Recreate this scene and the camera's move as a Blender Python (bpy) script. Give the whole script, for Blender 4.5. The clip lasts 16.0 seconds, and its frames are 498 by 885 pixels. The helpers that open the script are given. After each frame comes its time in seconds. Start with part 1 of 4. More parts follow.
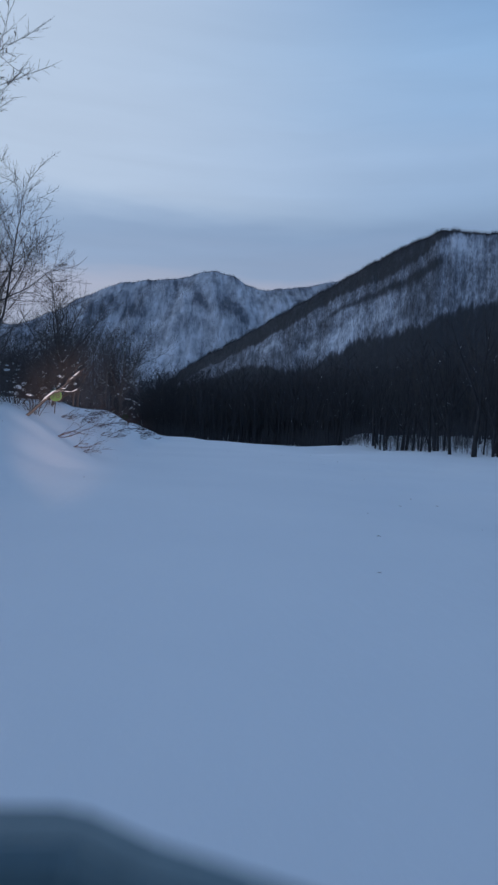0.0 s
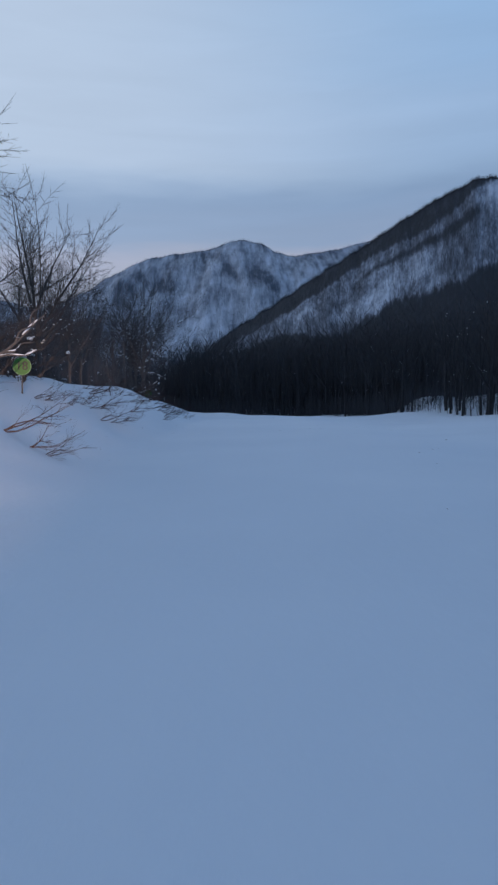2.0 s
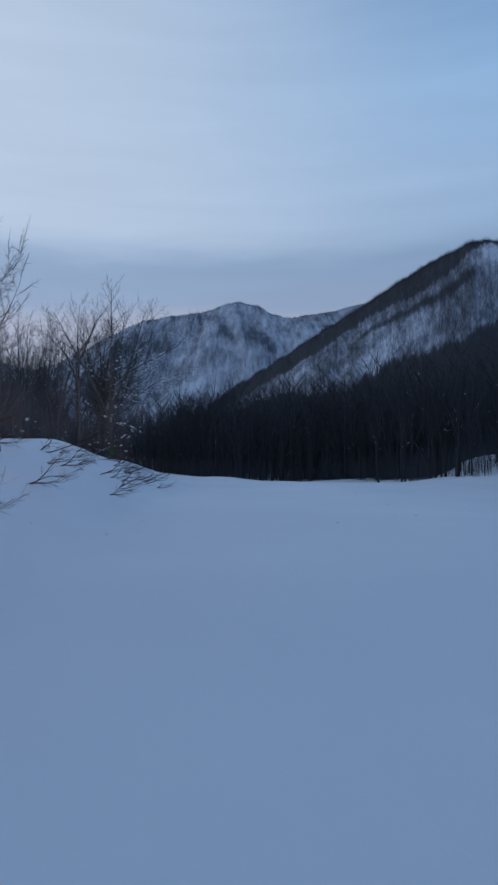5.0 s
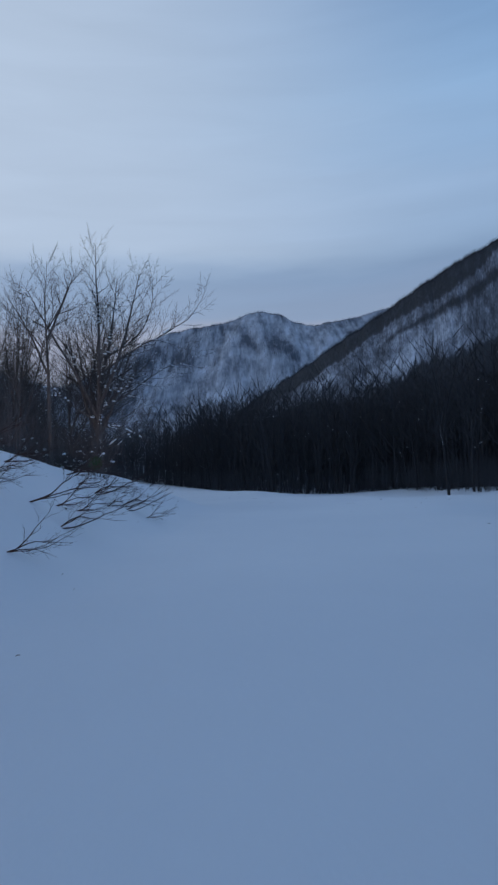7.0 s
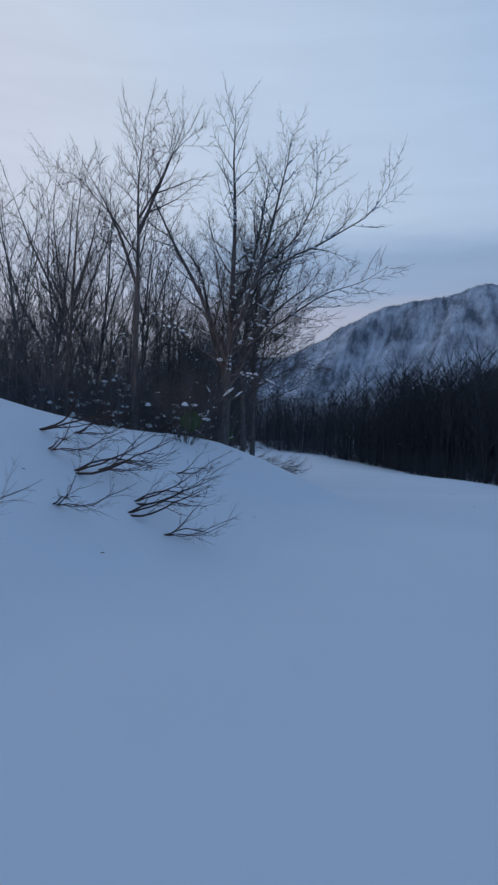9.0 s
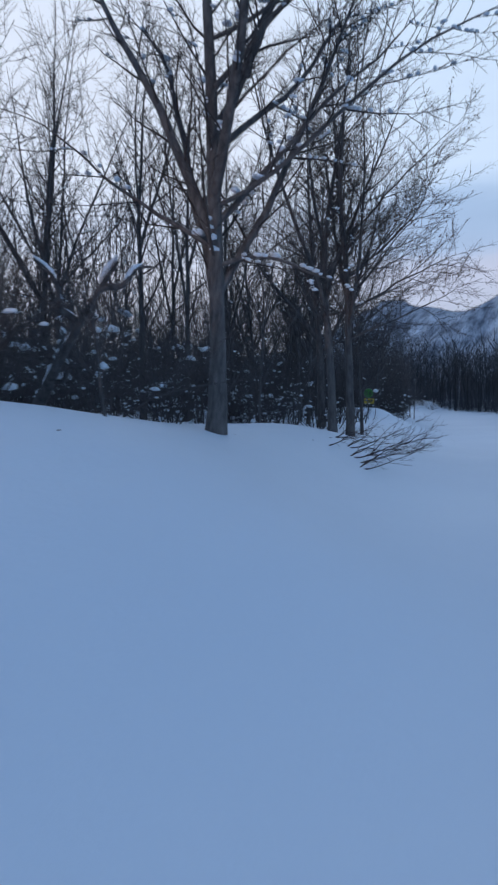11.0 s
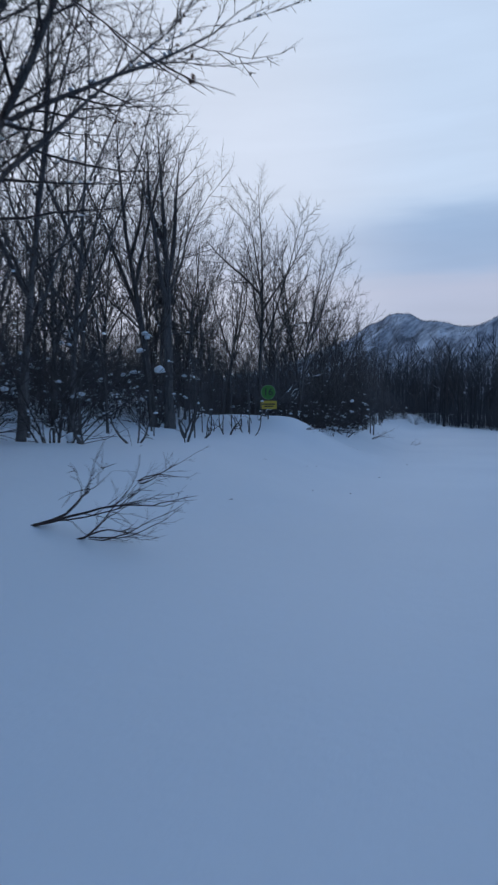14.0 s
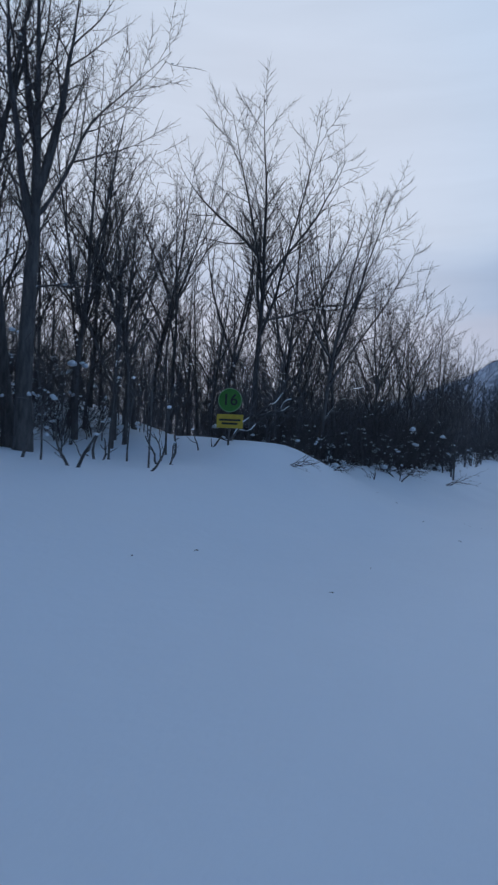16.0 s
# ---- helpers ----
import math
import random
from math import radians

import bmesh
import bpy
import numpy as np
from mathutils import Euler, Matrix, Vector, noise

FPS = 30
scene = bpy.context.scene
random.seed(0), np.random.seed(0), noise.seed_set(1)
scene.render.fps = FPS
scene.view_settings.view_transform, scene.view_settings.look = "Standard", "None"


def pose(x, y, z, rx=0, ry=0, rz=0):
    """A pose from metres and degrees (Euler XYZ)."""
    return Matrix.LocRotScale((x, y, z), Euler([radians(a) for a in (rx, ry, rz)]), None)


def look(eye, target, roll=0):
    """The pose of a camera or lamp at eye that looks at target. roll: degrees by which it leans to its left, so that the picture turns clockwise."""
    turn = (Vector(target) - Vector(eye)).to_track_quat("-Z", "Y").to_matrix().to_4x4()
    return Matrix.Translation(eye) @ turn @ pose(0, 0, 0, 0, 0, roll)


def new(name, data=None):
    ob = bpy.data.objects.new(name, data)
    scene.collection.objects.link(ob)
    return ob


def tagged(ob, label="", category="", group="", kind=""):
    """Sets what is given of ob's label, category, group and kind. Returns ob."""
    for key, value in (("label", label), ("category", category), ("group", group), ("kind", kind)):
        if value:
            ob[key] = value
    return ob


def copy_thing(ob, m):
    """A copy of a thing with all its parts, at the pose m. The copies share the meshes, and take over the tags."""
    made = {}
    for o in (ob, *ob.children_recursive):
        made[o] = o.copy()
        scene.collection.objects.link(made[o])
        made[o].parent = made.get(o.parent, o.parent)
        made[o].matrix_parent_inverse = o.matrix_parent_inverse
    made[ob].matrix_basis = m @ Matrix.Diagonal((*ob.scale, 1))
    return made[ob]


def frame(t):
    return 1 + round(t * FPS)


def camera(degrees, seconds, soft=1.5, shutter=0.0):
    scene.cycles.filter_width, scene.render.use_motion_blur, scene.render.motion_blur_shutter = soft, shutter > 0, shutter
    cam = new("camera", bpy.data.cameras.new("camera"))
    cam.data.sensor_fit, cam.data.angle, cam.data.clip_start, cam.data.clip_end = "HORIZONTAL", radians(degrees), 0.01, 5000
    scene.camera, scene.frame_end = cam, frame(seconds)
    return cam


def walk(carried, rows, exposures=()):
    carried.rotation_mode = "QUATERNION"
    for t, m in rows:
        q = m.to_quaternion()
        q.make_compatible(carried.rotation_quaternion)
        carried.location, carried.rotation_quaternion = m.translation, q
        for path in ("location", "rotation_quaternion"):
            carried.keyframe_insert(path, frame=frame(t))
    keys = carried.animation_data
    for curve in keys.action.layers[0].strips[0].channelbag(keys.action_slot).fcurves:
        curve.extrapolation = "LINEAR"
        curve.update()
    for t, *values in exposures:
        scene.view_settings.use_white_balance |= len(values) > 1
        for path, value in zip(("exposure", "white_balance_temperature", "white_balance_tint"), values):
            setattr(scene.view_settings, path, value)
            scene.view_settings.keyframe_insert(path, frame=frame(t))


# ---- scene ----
cam = camera(41.12, 16.0, soft=2.4, shutter=0.22)
PATH = [
    (0.0, pose(0.000, 0.000, 1.498, 88.904, -2.567, -4.217)),
    (0.5, pose(-0.036, 2.860, 1.494, 88.120, -1.155, -3.709)),
    (1.0, pose(-0.051, 5.758, 1.498, 86.516, -0.257, -2.873)),
    (1.5, pose(-0.093, 8.610, 1.509, 86.298, 0.608, -1.839)),
    (2.0, pose(-0.131, 11.444, 1.518, 86.396, 0.879, -1.081)),
    (2.5, pose(-0.155, 14.339, 1.517, 86.992, 0.777, -0.572)),
    (3.0, pose(-0.201, 17.209, 1.507, 87.981, 0.439, -0.331)),
    (3.5, pose(-0.261, 20.064, 1.491, 88.205, 0.387, -0.443)),
    (4.0, pose(-0.293, 22.987, 1.484, 88.489, 0.498, -0.916)),
    (4.5, pose(-0.375, 25.905, 1.486, 90.735, 0.926, -1.491)),
    (7.0, pose(-0.681, 40.607, 1.490, 92.673, 2.661, 0.877)),
    (7.5, pose(-0.561, 43.540, 1.517, 92.364, 1.223, 4.615)),
    (8.0, pose(-0.474, 46.417, 1.505, 92.289, -0.167, 9.731)),
    (8.5, pose(-0.362, 49.311, 1.486, 91.642, -0.987, 14.306)),
    (9.0, pose(-0.205, 52.297, 1.477, 90.721, -1.765, 18.825)),
    (11.5, pose(-2.379, 69.225, 1.582, 87.342, 1.949, 35.861)),
    (12.0, pose(-2.807, 72.220, 1.526, 86.434, 1.800, 34.464)),
    (12.5, pose(-3.271, 75.043, 1.488, 86.132, 1.255, 33.922)),
    (13.0, pose(-3.797, 77.920, 1.453, 86.777, 0.918, 34.273)),
    (13.5, pose(-4.380, 80.794, 1.432, 87.180, 0.549, 34.753)),
    (14.0, pose(-5.066, 83.634, 1.437, 88.757, -0.033, 35.438)),
    (14.5, pose(-5.813, 86.553, 1.455, 88.927, -0.584, 36.493)),
    (15.0, pose(-6.628, 89.509, 1.475, 89.559, -1.490, 38.342)),
    (15.5, pose(-7.512, 92.375, 1.500, 90.233, -2.857, 41.194)),
    (16.0, pose(-8.374, 95.290, 1.521, 91.322, -3.036, 45.037)),
]
walk(cam, PATH, exposures=[(0.0, -0.05), (4.5, -0.05), (7.0, -0.12), (9.0, -0.02), (11.5, 0.42), (12.5, 0.36), (13.5, 0.26), (14.5, 0.14), (16.0, 0.08)])

# ---------------------------------------------------------------- sky and light
world = bpy.data.worlds.new("dusk_sky")
scene.world = world
world.use_nodes = True
SUN_AZ = -48.0          # degrees from +y, negative to the west
SUN_EL = -1.0


def build_world():
    nt = world.node_tree
    n, l = nt.nodes, nt.links
    n.clear()
    out = n.new("ShaderNodeOutputWorld")
    sky = n.new("ShaderNodeTexSky")
    sky.sky_type = "NISHITA"
    sky.sun_disc = False
    sky.sun_elevation = radians(SUN_EL)
    sky.sun_rotation = radians(SUN_AZ)
    sky.air_density, sky.dust_density, sky.ozone_density = 1.0, 0.6, 4.0
    bg_clear = n.new("ShaderNodeBackground")
    bg_clear.inputs["Strength"].default_value = 0.05
    l.new(sky.outputs[0], bg_clear.inputs["Color"])
    co = n.new("ShaderNodeTexCoord")
    sep = n.new("ShaderNodeSeparateXYZ")
    l.new(co.outputs["Generated"], sep.inputs[0])
    # slow cloud streaks lying along the horizon
    mp = n.new("ShaderNodeMapping")
    mp.inputs["Scale"].default_value = (1.6, 1.6, 9.0)
    mp.inputs["Rotation"].default_value = (0.0, radians(5.0), 0.0)
    l.new(co.outputs["Generated"], mp.inputs[0])
    nz = n.new("ShaderNodeTexNoise")
    nz.inputs["Scale"].default_value = 1.3
    nz.inputs["Detail"].default_value = 5.0
    nz.inputs["Roughness"].default_value = 0.5
    l.new(mp.outputs[0], nz.inputs["Vector"])
    warp = n.new("ShaderNodeMath")
    warp.operation = "MULTIPLY_ADD"
    warp.inputs[1].default_value = 0.13
    l.new(nz.outputs[0], warp.inputs[0])
    lift = n.new("ShaderNodeMath")
    lift.operation = "SUBTRACT"
    lift.inputs[1].default_value = 0.065
    l.new(sep.outputs["Z"], lift.inputs[0])
    l.new(lift.outputs[0], warp.inputs[2])
    ramp = n.new("ShaderNodeValToRGB")
    stops = [(0.0, (0.35, 0.39, 0.51)), (0.195, (0.40, 0.42, 0.54)), (0.215, (0.36, 0.405, 0.54)), (0.235, (0.275, 0.37, 0.545)), (0.275, (0.245, 0.36, 0.55)), (0.312, (0.285, 0.42, 0.625)),
             (0.38, (0.33, 0.485, 0.72)), (0.47, (0.29, 0.48, 0.755)), (0.62, (0.175, 0.33, 0.585)), (1.0, (0.10, 0.162, 0.345))]
    els = ramp.color_ramp.elements
    while len(els) < len(stops):
        els.new(0.5)
    for e, (p, c) in zip(els, stops):
        e.position, e.color = p, (*c, 1.0)
    l.new(warp.outputs[0], ramp.inputs[0])
    # the veiled sun brightens the west
    dot = n.new("ShaderNodeVectorMath")
    dot.operation = "DOT_PRODUCT"
    a, e = radians(SUN_AZ), radians(17.0)
    dot.inputs[1].default_value = (math.sin(a) * math.cos(e), math.cos(a) * math.cos(e), math.sin(e))
    l.new(co.outputs["Generated"], dot.inputs[0])
    glow = n.new("ShaderNodeMapRange")
    glow.interpolation_type = "SMOOTHERSTEP"
    glow.inputs[1].default_value, glow.inputs[2].default_value = 0.30, 1.0
    glow.inputs[3].default_value, glow.inputs[4].default_value = 0.0, 1.0
    l.new(dot.outputs["Value"], glow.inputs[0])
    above = n.new("ShaderNodeMapRange")
    above.interpolation_type = "SMOOTHSTEP"
    above.inputs[1].default_value, above.inputs[2].default_value = 0.265, 0.335
    above.inputs[3].default_value = 0.22
    l.new(warp.outputs[0], above.inputs[0])
    veil = n.new("ShaderNodeMath")
    veil.operation = "MULTIPLY"
    l.new(glow.outputs[0], veil.inputs[0])
    l.new(above.outputs[0], veil.inputs[1])
    pale = n.new("ShaderNodeMix")
    pale.data_type = "RGBA"
    l.new(veil.outputs[0], pale.inputs["Factor"])
    l.new(ramp.outputs[0], pale.inputs["A"])
    pale.inputs["B"].default_value = (0.52, 0.635, 0.80, 1.0)
    core = n.new("ShaderNodeMapRange")
    core.interpolation_type = "SMOOTHERSTEP"
    core.inputs[1].default_value, core.inputs[2].default_value = 0.87, 1.0
    core.inputs[3].default_value, core.inputs[4].default_value = 0.0, 0.55
    l.new(dot.outputs["Value"], core.inputs[0])
    core_veil = n.new("ShaderNodeMath")
    core_veil.operation = "MULTIPLY"
    l.new(core.outputs[0], core_veil.inputs[0])
    clear = n.new("ShaderNodeMapRange")
    clear.interpolation_type = "SMOOTHSTEP"
    clear.inputs[1].default_value, clear.inputs[2].default_value = -0.05, 0.16
    l.new(warp.outputs[0], clear.inputs[0])
    l.new(clear.outputs[0], core_veil.inputs[1])
    warm = n.new("ShaderNodeMix")
    warm.data_type = "RGBA"
    l.new(core_veil.outputs[0], warm.inputs["Factor"])
    l.new(pale.outputs["Result"], warm.inputs["A"])
    warm.inputs["B"].default_value = (0.68, 0.70, 0.78, 1.0)
    bg_cloud = n.new("ShaderNodeBackground")
    bg_cloud.inputs["Strength"].default_value = 0.95
    # thin drawn-out streaks
    mp2 = n.new("ShaderNodeMapping")
    mp2.inputs["Scale"].default_value = (2.0, 2.0, 15.0)
    mp2.inputs["Rotation"].default_value = (radians(4.0), radians(7.0), 0.0)
    l.new(co.outputs["Generated"], mp2.inputs[0])
    nz2 = n.new("ShaderNodeTexNoise")
    nz2.inputs["Scale"].default_value, nz2.inputs["Detail"].default_value, nz2.inputs["Distortion"].default_value = 1.9, 6.0, 0.4
    l.new(mp2.outputs[0], nz2.inputs["Vector"])
    thin = n.new("ShaderNodeMapRange")
    thin.inputs[1].default_value, thin.inputs[2].default_value = 0.3, 0.7
    thin.inputs[3].default_value, thin.inputs[4].default_value = 0.968, 1.032
    l.new(nz2.outputs[0], thin.inputs[0])
    streak = n.new("ShaderNodeHueSaturation")
    l.new(thin.outputs[0], streak.inputs["Value"])
    l.new(warm.outputs["Result"], streak.inputs["Color"])
    l.new(streak.outputs[0], bg_cloud.inputs["Color"])
    add = n.new("ShaderNodeAddShader")
    l.new(bg_clear.outputs[0], add.inputs[0])
    l.new(bg_cloud.outputs[0], add.inputs[1])
    l.new(add.outputs[0], out.inputs[0])


build_world()

sun = new("sun", bpy.data.lights.new("sun", "SUN"))
sun.data.energy, sun.data.angle, sun.data.color = 0.12, radians(60.0), (1.0, 0.93, 0.9)
sun.matrix_world = look((0, 0, 60), Vector((0, 0, 60)) - Vector((math.sin(radians(SUN_AZ)), math.cos(radians(SUN_AZ)), math.tan(radians(20.0)))))


# ---------------------------------------------------------------- materials
def material(name, rough=0.8, metal=0.0):
    m = bpy.data.materials.new(name)
    m.use_nodes = True
    b = m.node_tree.nodes["Principled BSDF"]
    b.inputs["Roughness"].default_value = rough
    b.inputs["Metallic"].default_value = metal
    return m, m.node_tree.nodes, m.node_tree.links, b


def noise_node(n, l, scale, detail=4.0, rough=0.55, coord="Object", stretch=(1, 1, 1)):
    co = n.new("ShaderNodeTexCoord")
    mp = n.new("ShaderNodeMapping")
    mp.inputs["Scale"].default_value = stretch
    l.new(co.outputs[coord], mp.inputs[0])
    nz = n.new("ShaderNodeTexNoise")
    nz.inputs["Scale"].default_value, nz.inputs["Detail"].default_value, nz.inputs["Roughness"].default_value = scale, detail, rough
    l.new(mp.outputs[0], nz.inputs["Vector"])
    return nz


def ramp_node(n, l, source, stops):
    r = n.new("ShaderNodeValToRGB")
    els = r.color_ramp.elements
    while len(els) < len(stops):
        els.new(0.5)
    for e, (p, c) in zip(els, stops):
        e.position, e.color = p, (*c, 1.0)
    l.new(source, r.inputs[0])
    return r


def bump_node(n, l, b, sources, distance):
    """sources: (output, strength), laid over one another"""
    last = None
    for o, s in sources:
        bp = n.new("ShaderNodeBump")
        bp.inputs["Strength"].default_value, bp.inputs["Distance"].default_value = s, distance
        l.new(o, bp.inputs["Height"])
        if last:
            l.new(last.outputs[0], bp.inputs["Normal"])
        last = bp
    l.new(last.outputs[0], b.inputs["Normal"])


def snow_material():
    m, n, l, b = material("snow", 0.6)
    broad = noise_node(n, l, 0.12, 5)
    fine = noise_node(n, l, 5.0, 6, 0.7)
    drift = noise_node(n, l, 0.9, 4, 0.5, stretch=(1.0, 0.35, 1.0))
    r = ramp_node(n, l, broad.outputs[0], [(0.3, (0.69, 0.76, 0.825)), (0.7, (0.755, 0.82, 0.875))])
    l.new(r.outputs[0], b.inputs["Base Color"])
    b.inputs["Specular IOR Level"].default_value = 0.6
    bump_node(n, l, b, [(drift.outputs[0], 0.35), (fine.outputs[0], 0.12)], 0.12)
    return m


def bark_material(name, dark, light, scale=9.0):
    m, n, l, b = material(name, 0.9)
    grain = noise_node(n, l, scale, 6, 0.65, stretch=(1, 1, 0.25))
    info = n.new("ShaderNodeObjectInfo")
    r = ramp_node(n, l, grain.outputs[0], [(0.3, dark), (0.72, light)])
    hsv = n.new("ShaderNodeHueSaturation")
    mr = n.new("ShaderNodeMapRange")
    mr.inputs[3].default_value, mr.inputs[4].default_value = 0.75, 1.3
    l.new(info.outputs["Random"], mr.inputs[0])
    l.new(mr.outputs[0], hsv.inputs["Value"])
    l.new(r.outputs[0], hsv.inputs["Color"])
    l.new(hsv.outputs[0], b.inputs["Base Color"])
    bump_node(n, l, b, [(grain.outputs[0], 0.5)], 0.02)
    return m


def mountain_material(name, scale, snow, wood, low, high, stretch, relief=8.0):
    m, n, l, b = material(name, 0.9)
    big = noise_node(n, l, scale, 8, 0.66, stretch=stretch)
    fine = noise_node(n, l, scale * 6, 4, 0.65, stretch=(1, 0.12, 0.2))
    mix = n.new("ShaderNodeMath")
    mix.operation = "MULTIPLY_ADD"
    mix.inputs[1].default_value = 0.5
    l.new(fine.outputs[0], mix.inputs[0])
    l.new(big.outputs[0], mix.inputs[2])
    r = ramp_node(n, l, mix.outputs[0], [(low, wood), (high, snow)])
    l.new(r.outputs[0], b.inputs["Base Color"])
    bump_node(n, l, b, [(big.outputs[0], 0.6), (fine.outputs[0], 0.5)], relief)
    return m


SNOW = snow_material()
BARK = bark_material("bark", (0.042, 0.039, 0.040), (0.145, 0.135, 0.131))
TWIG = bark_material("twig", (0.040, 0.036, 0.037), (0.118, 0.103, 0.099), 25.0)
REDTWIG = bark_material("red_twig", (0.030, 0.019, 0.017), (0.085, 0.050, 0.042), 25.0)
FAR_WOOD = bark_material("far_wood", (0.020, 0.021, 0.025), (0.058, 0.059, 0.066), 3.0)
DARK_BARK = bark_material("dark_bark", (0.012, 0.012, 0.014), (0.042, 0.042, 0.046))
BRUSH = bark_material("brush", (0.058, 0.056, 0.060), (0.140, 0.133, 0.138), 3.0)
# far woods paler and bluish: the haze of distance is mixed into their colour
HAZED_PEAK = mountain_material("mountain_snow", 0.026, (0.60, 0.64, 0.71), (0.10, 0.118, 0.15), 0.60, 0.90, (1, 0.4, 0.6))


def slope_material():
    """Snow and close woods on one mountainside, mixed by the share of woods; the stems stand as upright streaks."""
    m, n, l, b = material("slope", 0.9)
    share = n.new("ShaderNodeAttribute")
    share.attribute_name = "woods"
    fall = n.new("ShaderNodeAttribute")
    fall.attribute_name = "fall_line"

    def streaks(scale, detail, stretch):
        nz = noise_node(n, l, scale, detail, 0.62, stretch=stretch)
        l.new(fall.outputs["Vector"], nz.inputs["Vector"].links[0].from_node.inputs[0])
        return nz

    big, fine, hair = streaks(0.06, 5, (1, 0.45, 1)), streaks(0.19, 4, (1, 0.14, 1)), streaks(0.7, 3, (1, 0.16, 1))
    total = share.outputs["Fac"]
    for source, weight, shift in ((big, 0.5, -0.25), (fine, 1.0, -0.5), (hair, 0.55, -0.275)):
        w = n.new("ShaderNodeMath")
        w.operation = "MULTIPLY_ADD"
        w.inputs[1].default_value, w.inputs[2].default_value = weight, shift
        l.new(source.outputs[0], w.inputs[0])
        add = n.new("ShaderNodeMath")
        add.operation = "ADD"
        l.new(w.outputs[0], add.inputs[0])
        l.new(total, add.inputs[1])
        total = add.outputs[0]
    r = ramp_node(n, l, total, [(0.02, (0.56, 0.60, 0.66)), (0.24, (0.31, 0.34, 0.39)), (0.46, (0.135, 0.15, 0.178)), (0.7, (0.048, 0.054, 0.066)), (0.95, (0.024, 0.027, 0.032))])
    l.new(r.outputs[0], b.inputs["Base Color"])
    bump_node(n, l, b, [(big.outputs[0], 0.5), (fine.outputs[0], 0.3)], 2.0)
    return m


SLOPE = slope_material()


def plain_material(name, c1, c2, rough, scale, metal=0.0, bump=0.15):
    m, n, l, b = material(name, rough, metal)
    nz = noise_node(n, l, scale, 5, 0.6)
    r = ramp_node(n, l, nz.outputs[0], [(0.3, c1), (0.7, c2)])
    l.new(r.outputs[0], b.inputs["Base Color"])
    bump_node(n, l, b, [(nz.outputs[0], bump)], 0.01)
    return m


LEAF = plain_material("dead_leaf", (0.05, 0.03, 0.02), (0.12, 0.07, 0.045), 0.8, 6.0)
GREEN = plain_material("sign_green", (0.03, 0.15, 0.02), (0.045, 0.19, 0.028), 0.55, 7.0)
# darker copy of the sign green: a plate's shade behind twigs, put into colour
SHADED_GREEN = plain_material("sign_dull_green", (0.014, 0.05, 0.014), (0.022, 0.075, 0.02), 0.7, 7.0)
PALE_GREEN = plain_material("sign_rim", (0.12, 0.26, 0.12), (0.17, 0.32, 0.16), 0.5, 7.0)
YELLOW = plain_material("sign_yellow", (0.42, 0.30, 0.03), (0.55, 0.40, 0.04), 0.55, 6.0)
DARK = plain_material("black_paint", (0.012, 0.014, 0.014), (0.025, 0.027, 0.027), 0.5, 20.0)
SHELL = plain_material("pale_plastic", (0.095, 0.165, 0.20), (0.125, 0.20, 0.235), 0.55, 18.0)
SHELL_DARK = plain_material("tray_plastic", (0.085, 0.145, 0.175), (0.105, 0.17, 0.20), 0.6, 18.0)
# amber light on the dashboard strip, put into its colour
LIT_AMBER = plain_material("brass", (0.45, 0.26, 0.08), (0.6, 0.38, 0.14), 0.35, 30.0, 0.9)
WOOD = plain_material("varnished_wood", (0.16, 0.08, 0.04), (0.26, 0.14, 0.07), 0.5, 14.0)
CLOTH = plain_material("fleece", (0.14, 0.13, 0.15), (0.24, 0.22, 0.25), 0.95, 40.0, 0.0, 0.4)


# ---------------------------------------------------------------- mesh helpers
def smooth(a, b, v):
    t = np.clip((np.asarray(v, float) - a) / (b - a), 0.0, 1.0)
    return t * t * (3 - 2 * t)


def mesh_of(name, verts, faces, mat, shade=True):
    me = bpy.data.meshes.new(name)
    me.from_pydata(verts, [], faces)
    if shade:
        me.polygons.foreach_set("use_smooth", [True] * len(me.polygons))
    for mm in (mat if isinstance(mat, (list, tuple)) else [mat]):
        me.materials.append(mm)
    me.update()
    return me


def child(name, data, parent, label=""):
    ob = new(name, data)
    ob.parent = parent
    return tagged(ob, label)


def part(name, bm, mat, parent, label=""):
    me = bpy.data.meshes.new(name)
    bm.to_mesh(me)
    bm.free()
    me.materials.append(mat)
    return child(name, me, parent, label)


def wobble(x, y, scale, seed=0.0):
    """A cheap smooth relief between about -1 and 1, from a few crossed waves."""
    x, y = np.asarray(x, float) / scale, np.asarray(y, float) / scale
    v = 0.0
    for k, (ax, ay, w) in enumerate(((1.0, 0.35, 1.0), (-0.55, 1.13, 0.9), (1.7, -1.2, 0.5), (2.3, 2.1, 0.35), (-3.1, 1.4, 0.25), (0.9, 4.2, 0.2))):
        v = v + w * np.sin(ax * x + ay * y + 1.7 * k + seed + 0.8 * np.sin(0.7 * ay * x - 0.6 * ax * y + k))
    return v / 2.2


# ---------------------------------------------------------------- the ground
BANK_Y = [-80, 25, 35, 58, 63, 68, 73, 90, 98, 106, 116, 130, 200]
BANK_A = [2.0, 2.0, 2.5, 2.75, 2.2, 1.7, 1.4, 1.05, 1.1, 1.35, 1.35, 1.2, 1.2]
SWING = 3.3
FOOT_Y, FOOT_A, FOOT_B = [60, 67, 73, 80, 90, 100], [2.8, 2.6, 0.8, 1.3, 1.8, 2.8], [8.3, 8.2, 6.6, 7.2, 7.8, 8.3]


def track_x(y):
    t = np.clip(np.asarray(y, float) - 68.0, 0.0, 90.0)
    return -0.4 - 0.0052 * np.minimum(t, 27.0) ** 2 - 0.28 * np.maximum(t - 27.0, 0.0)


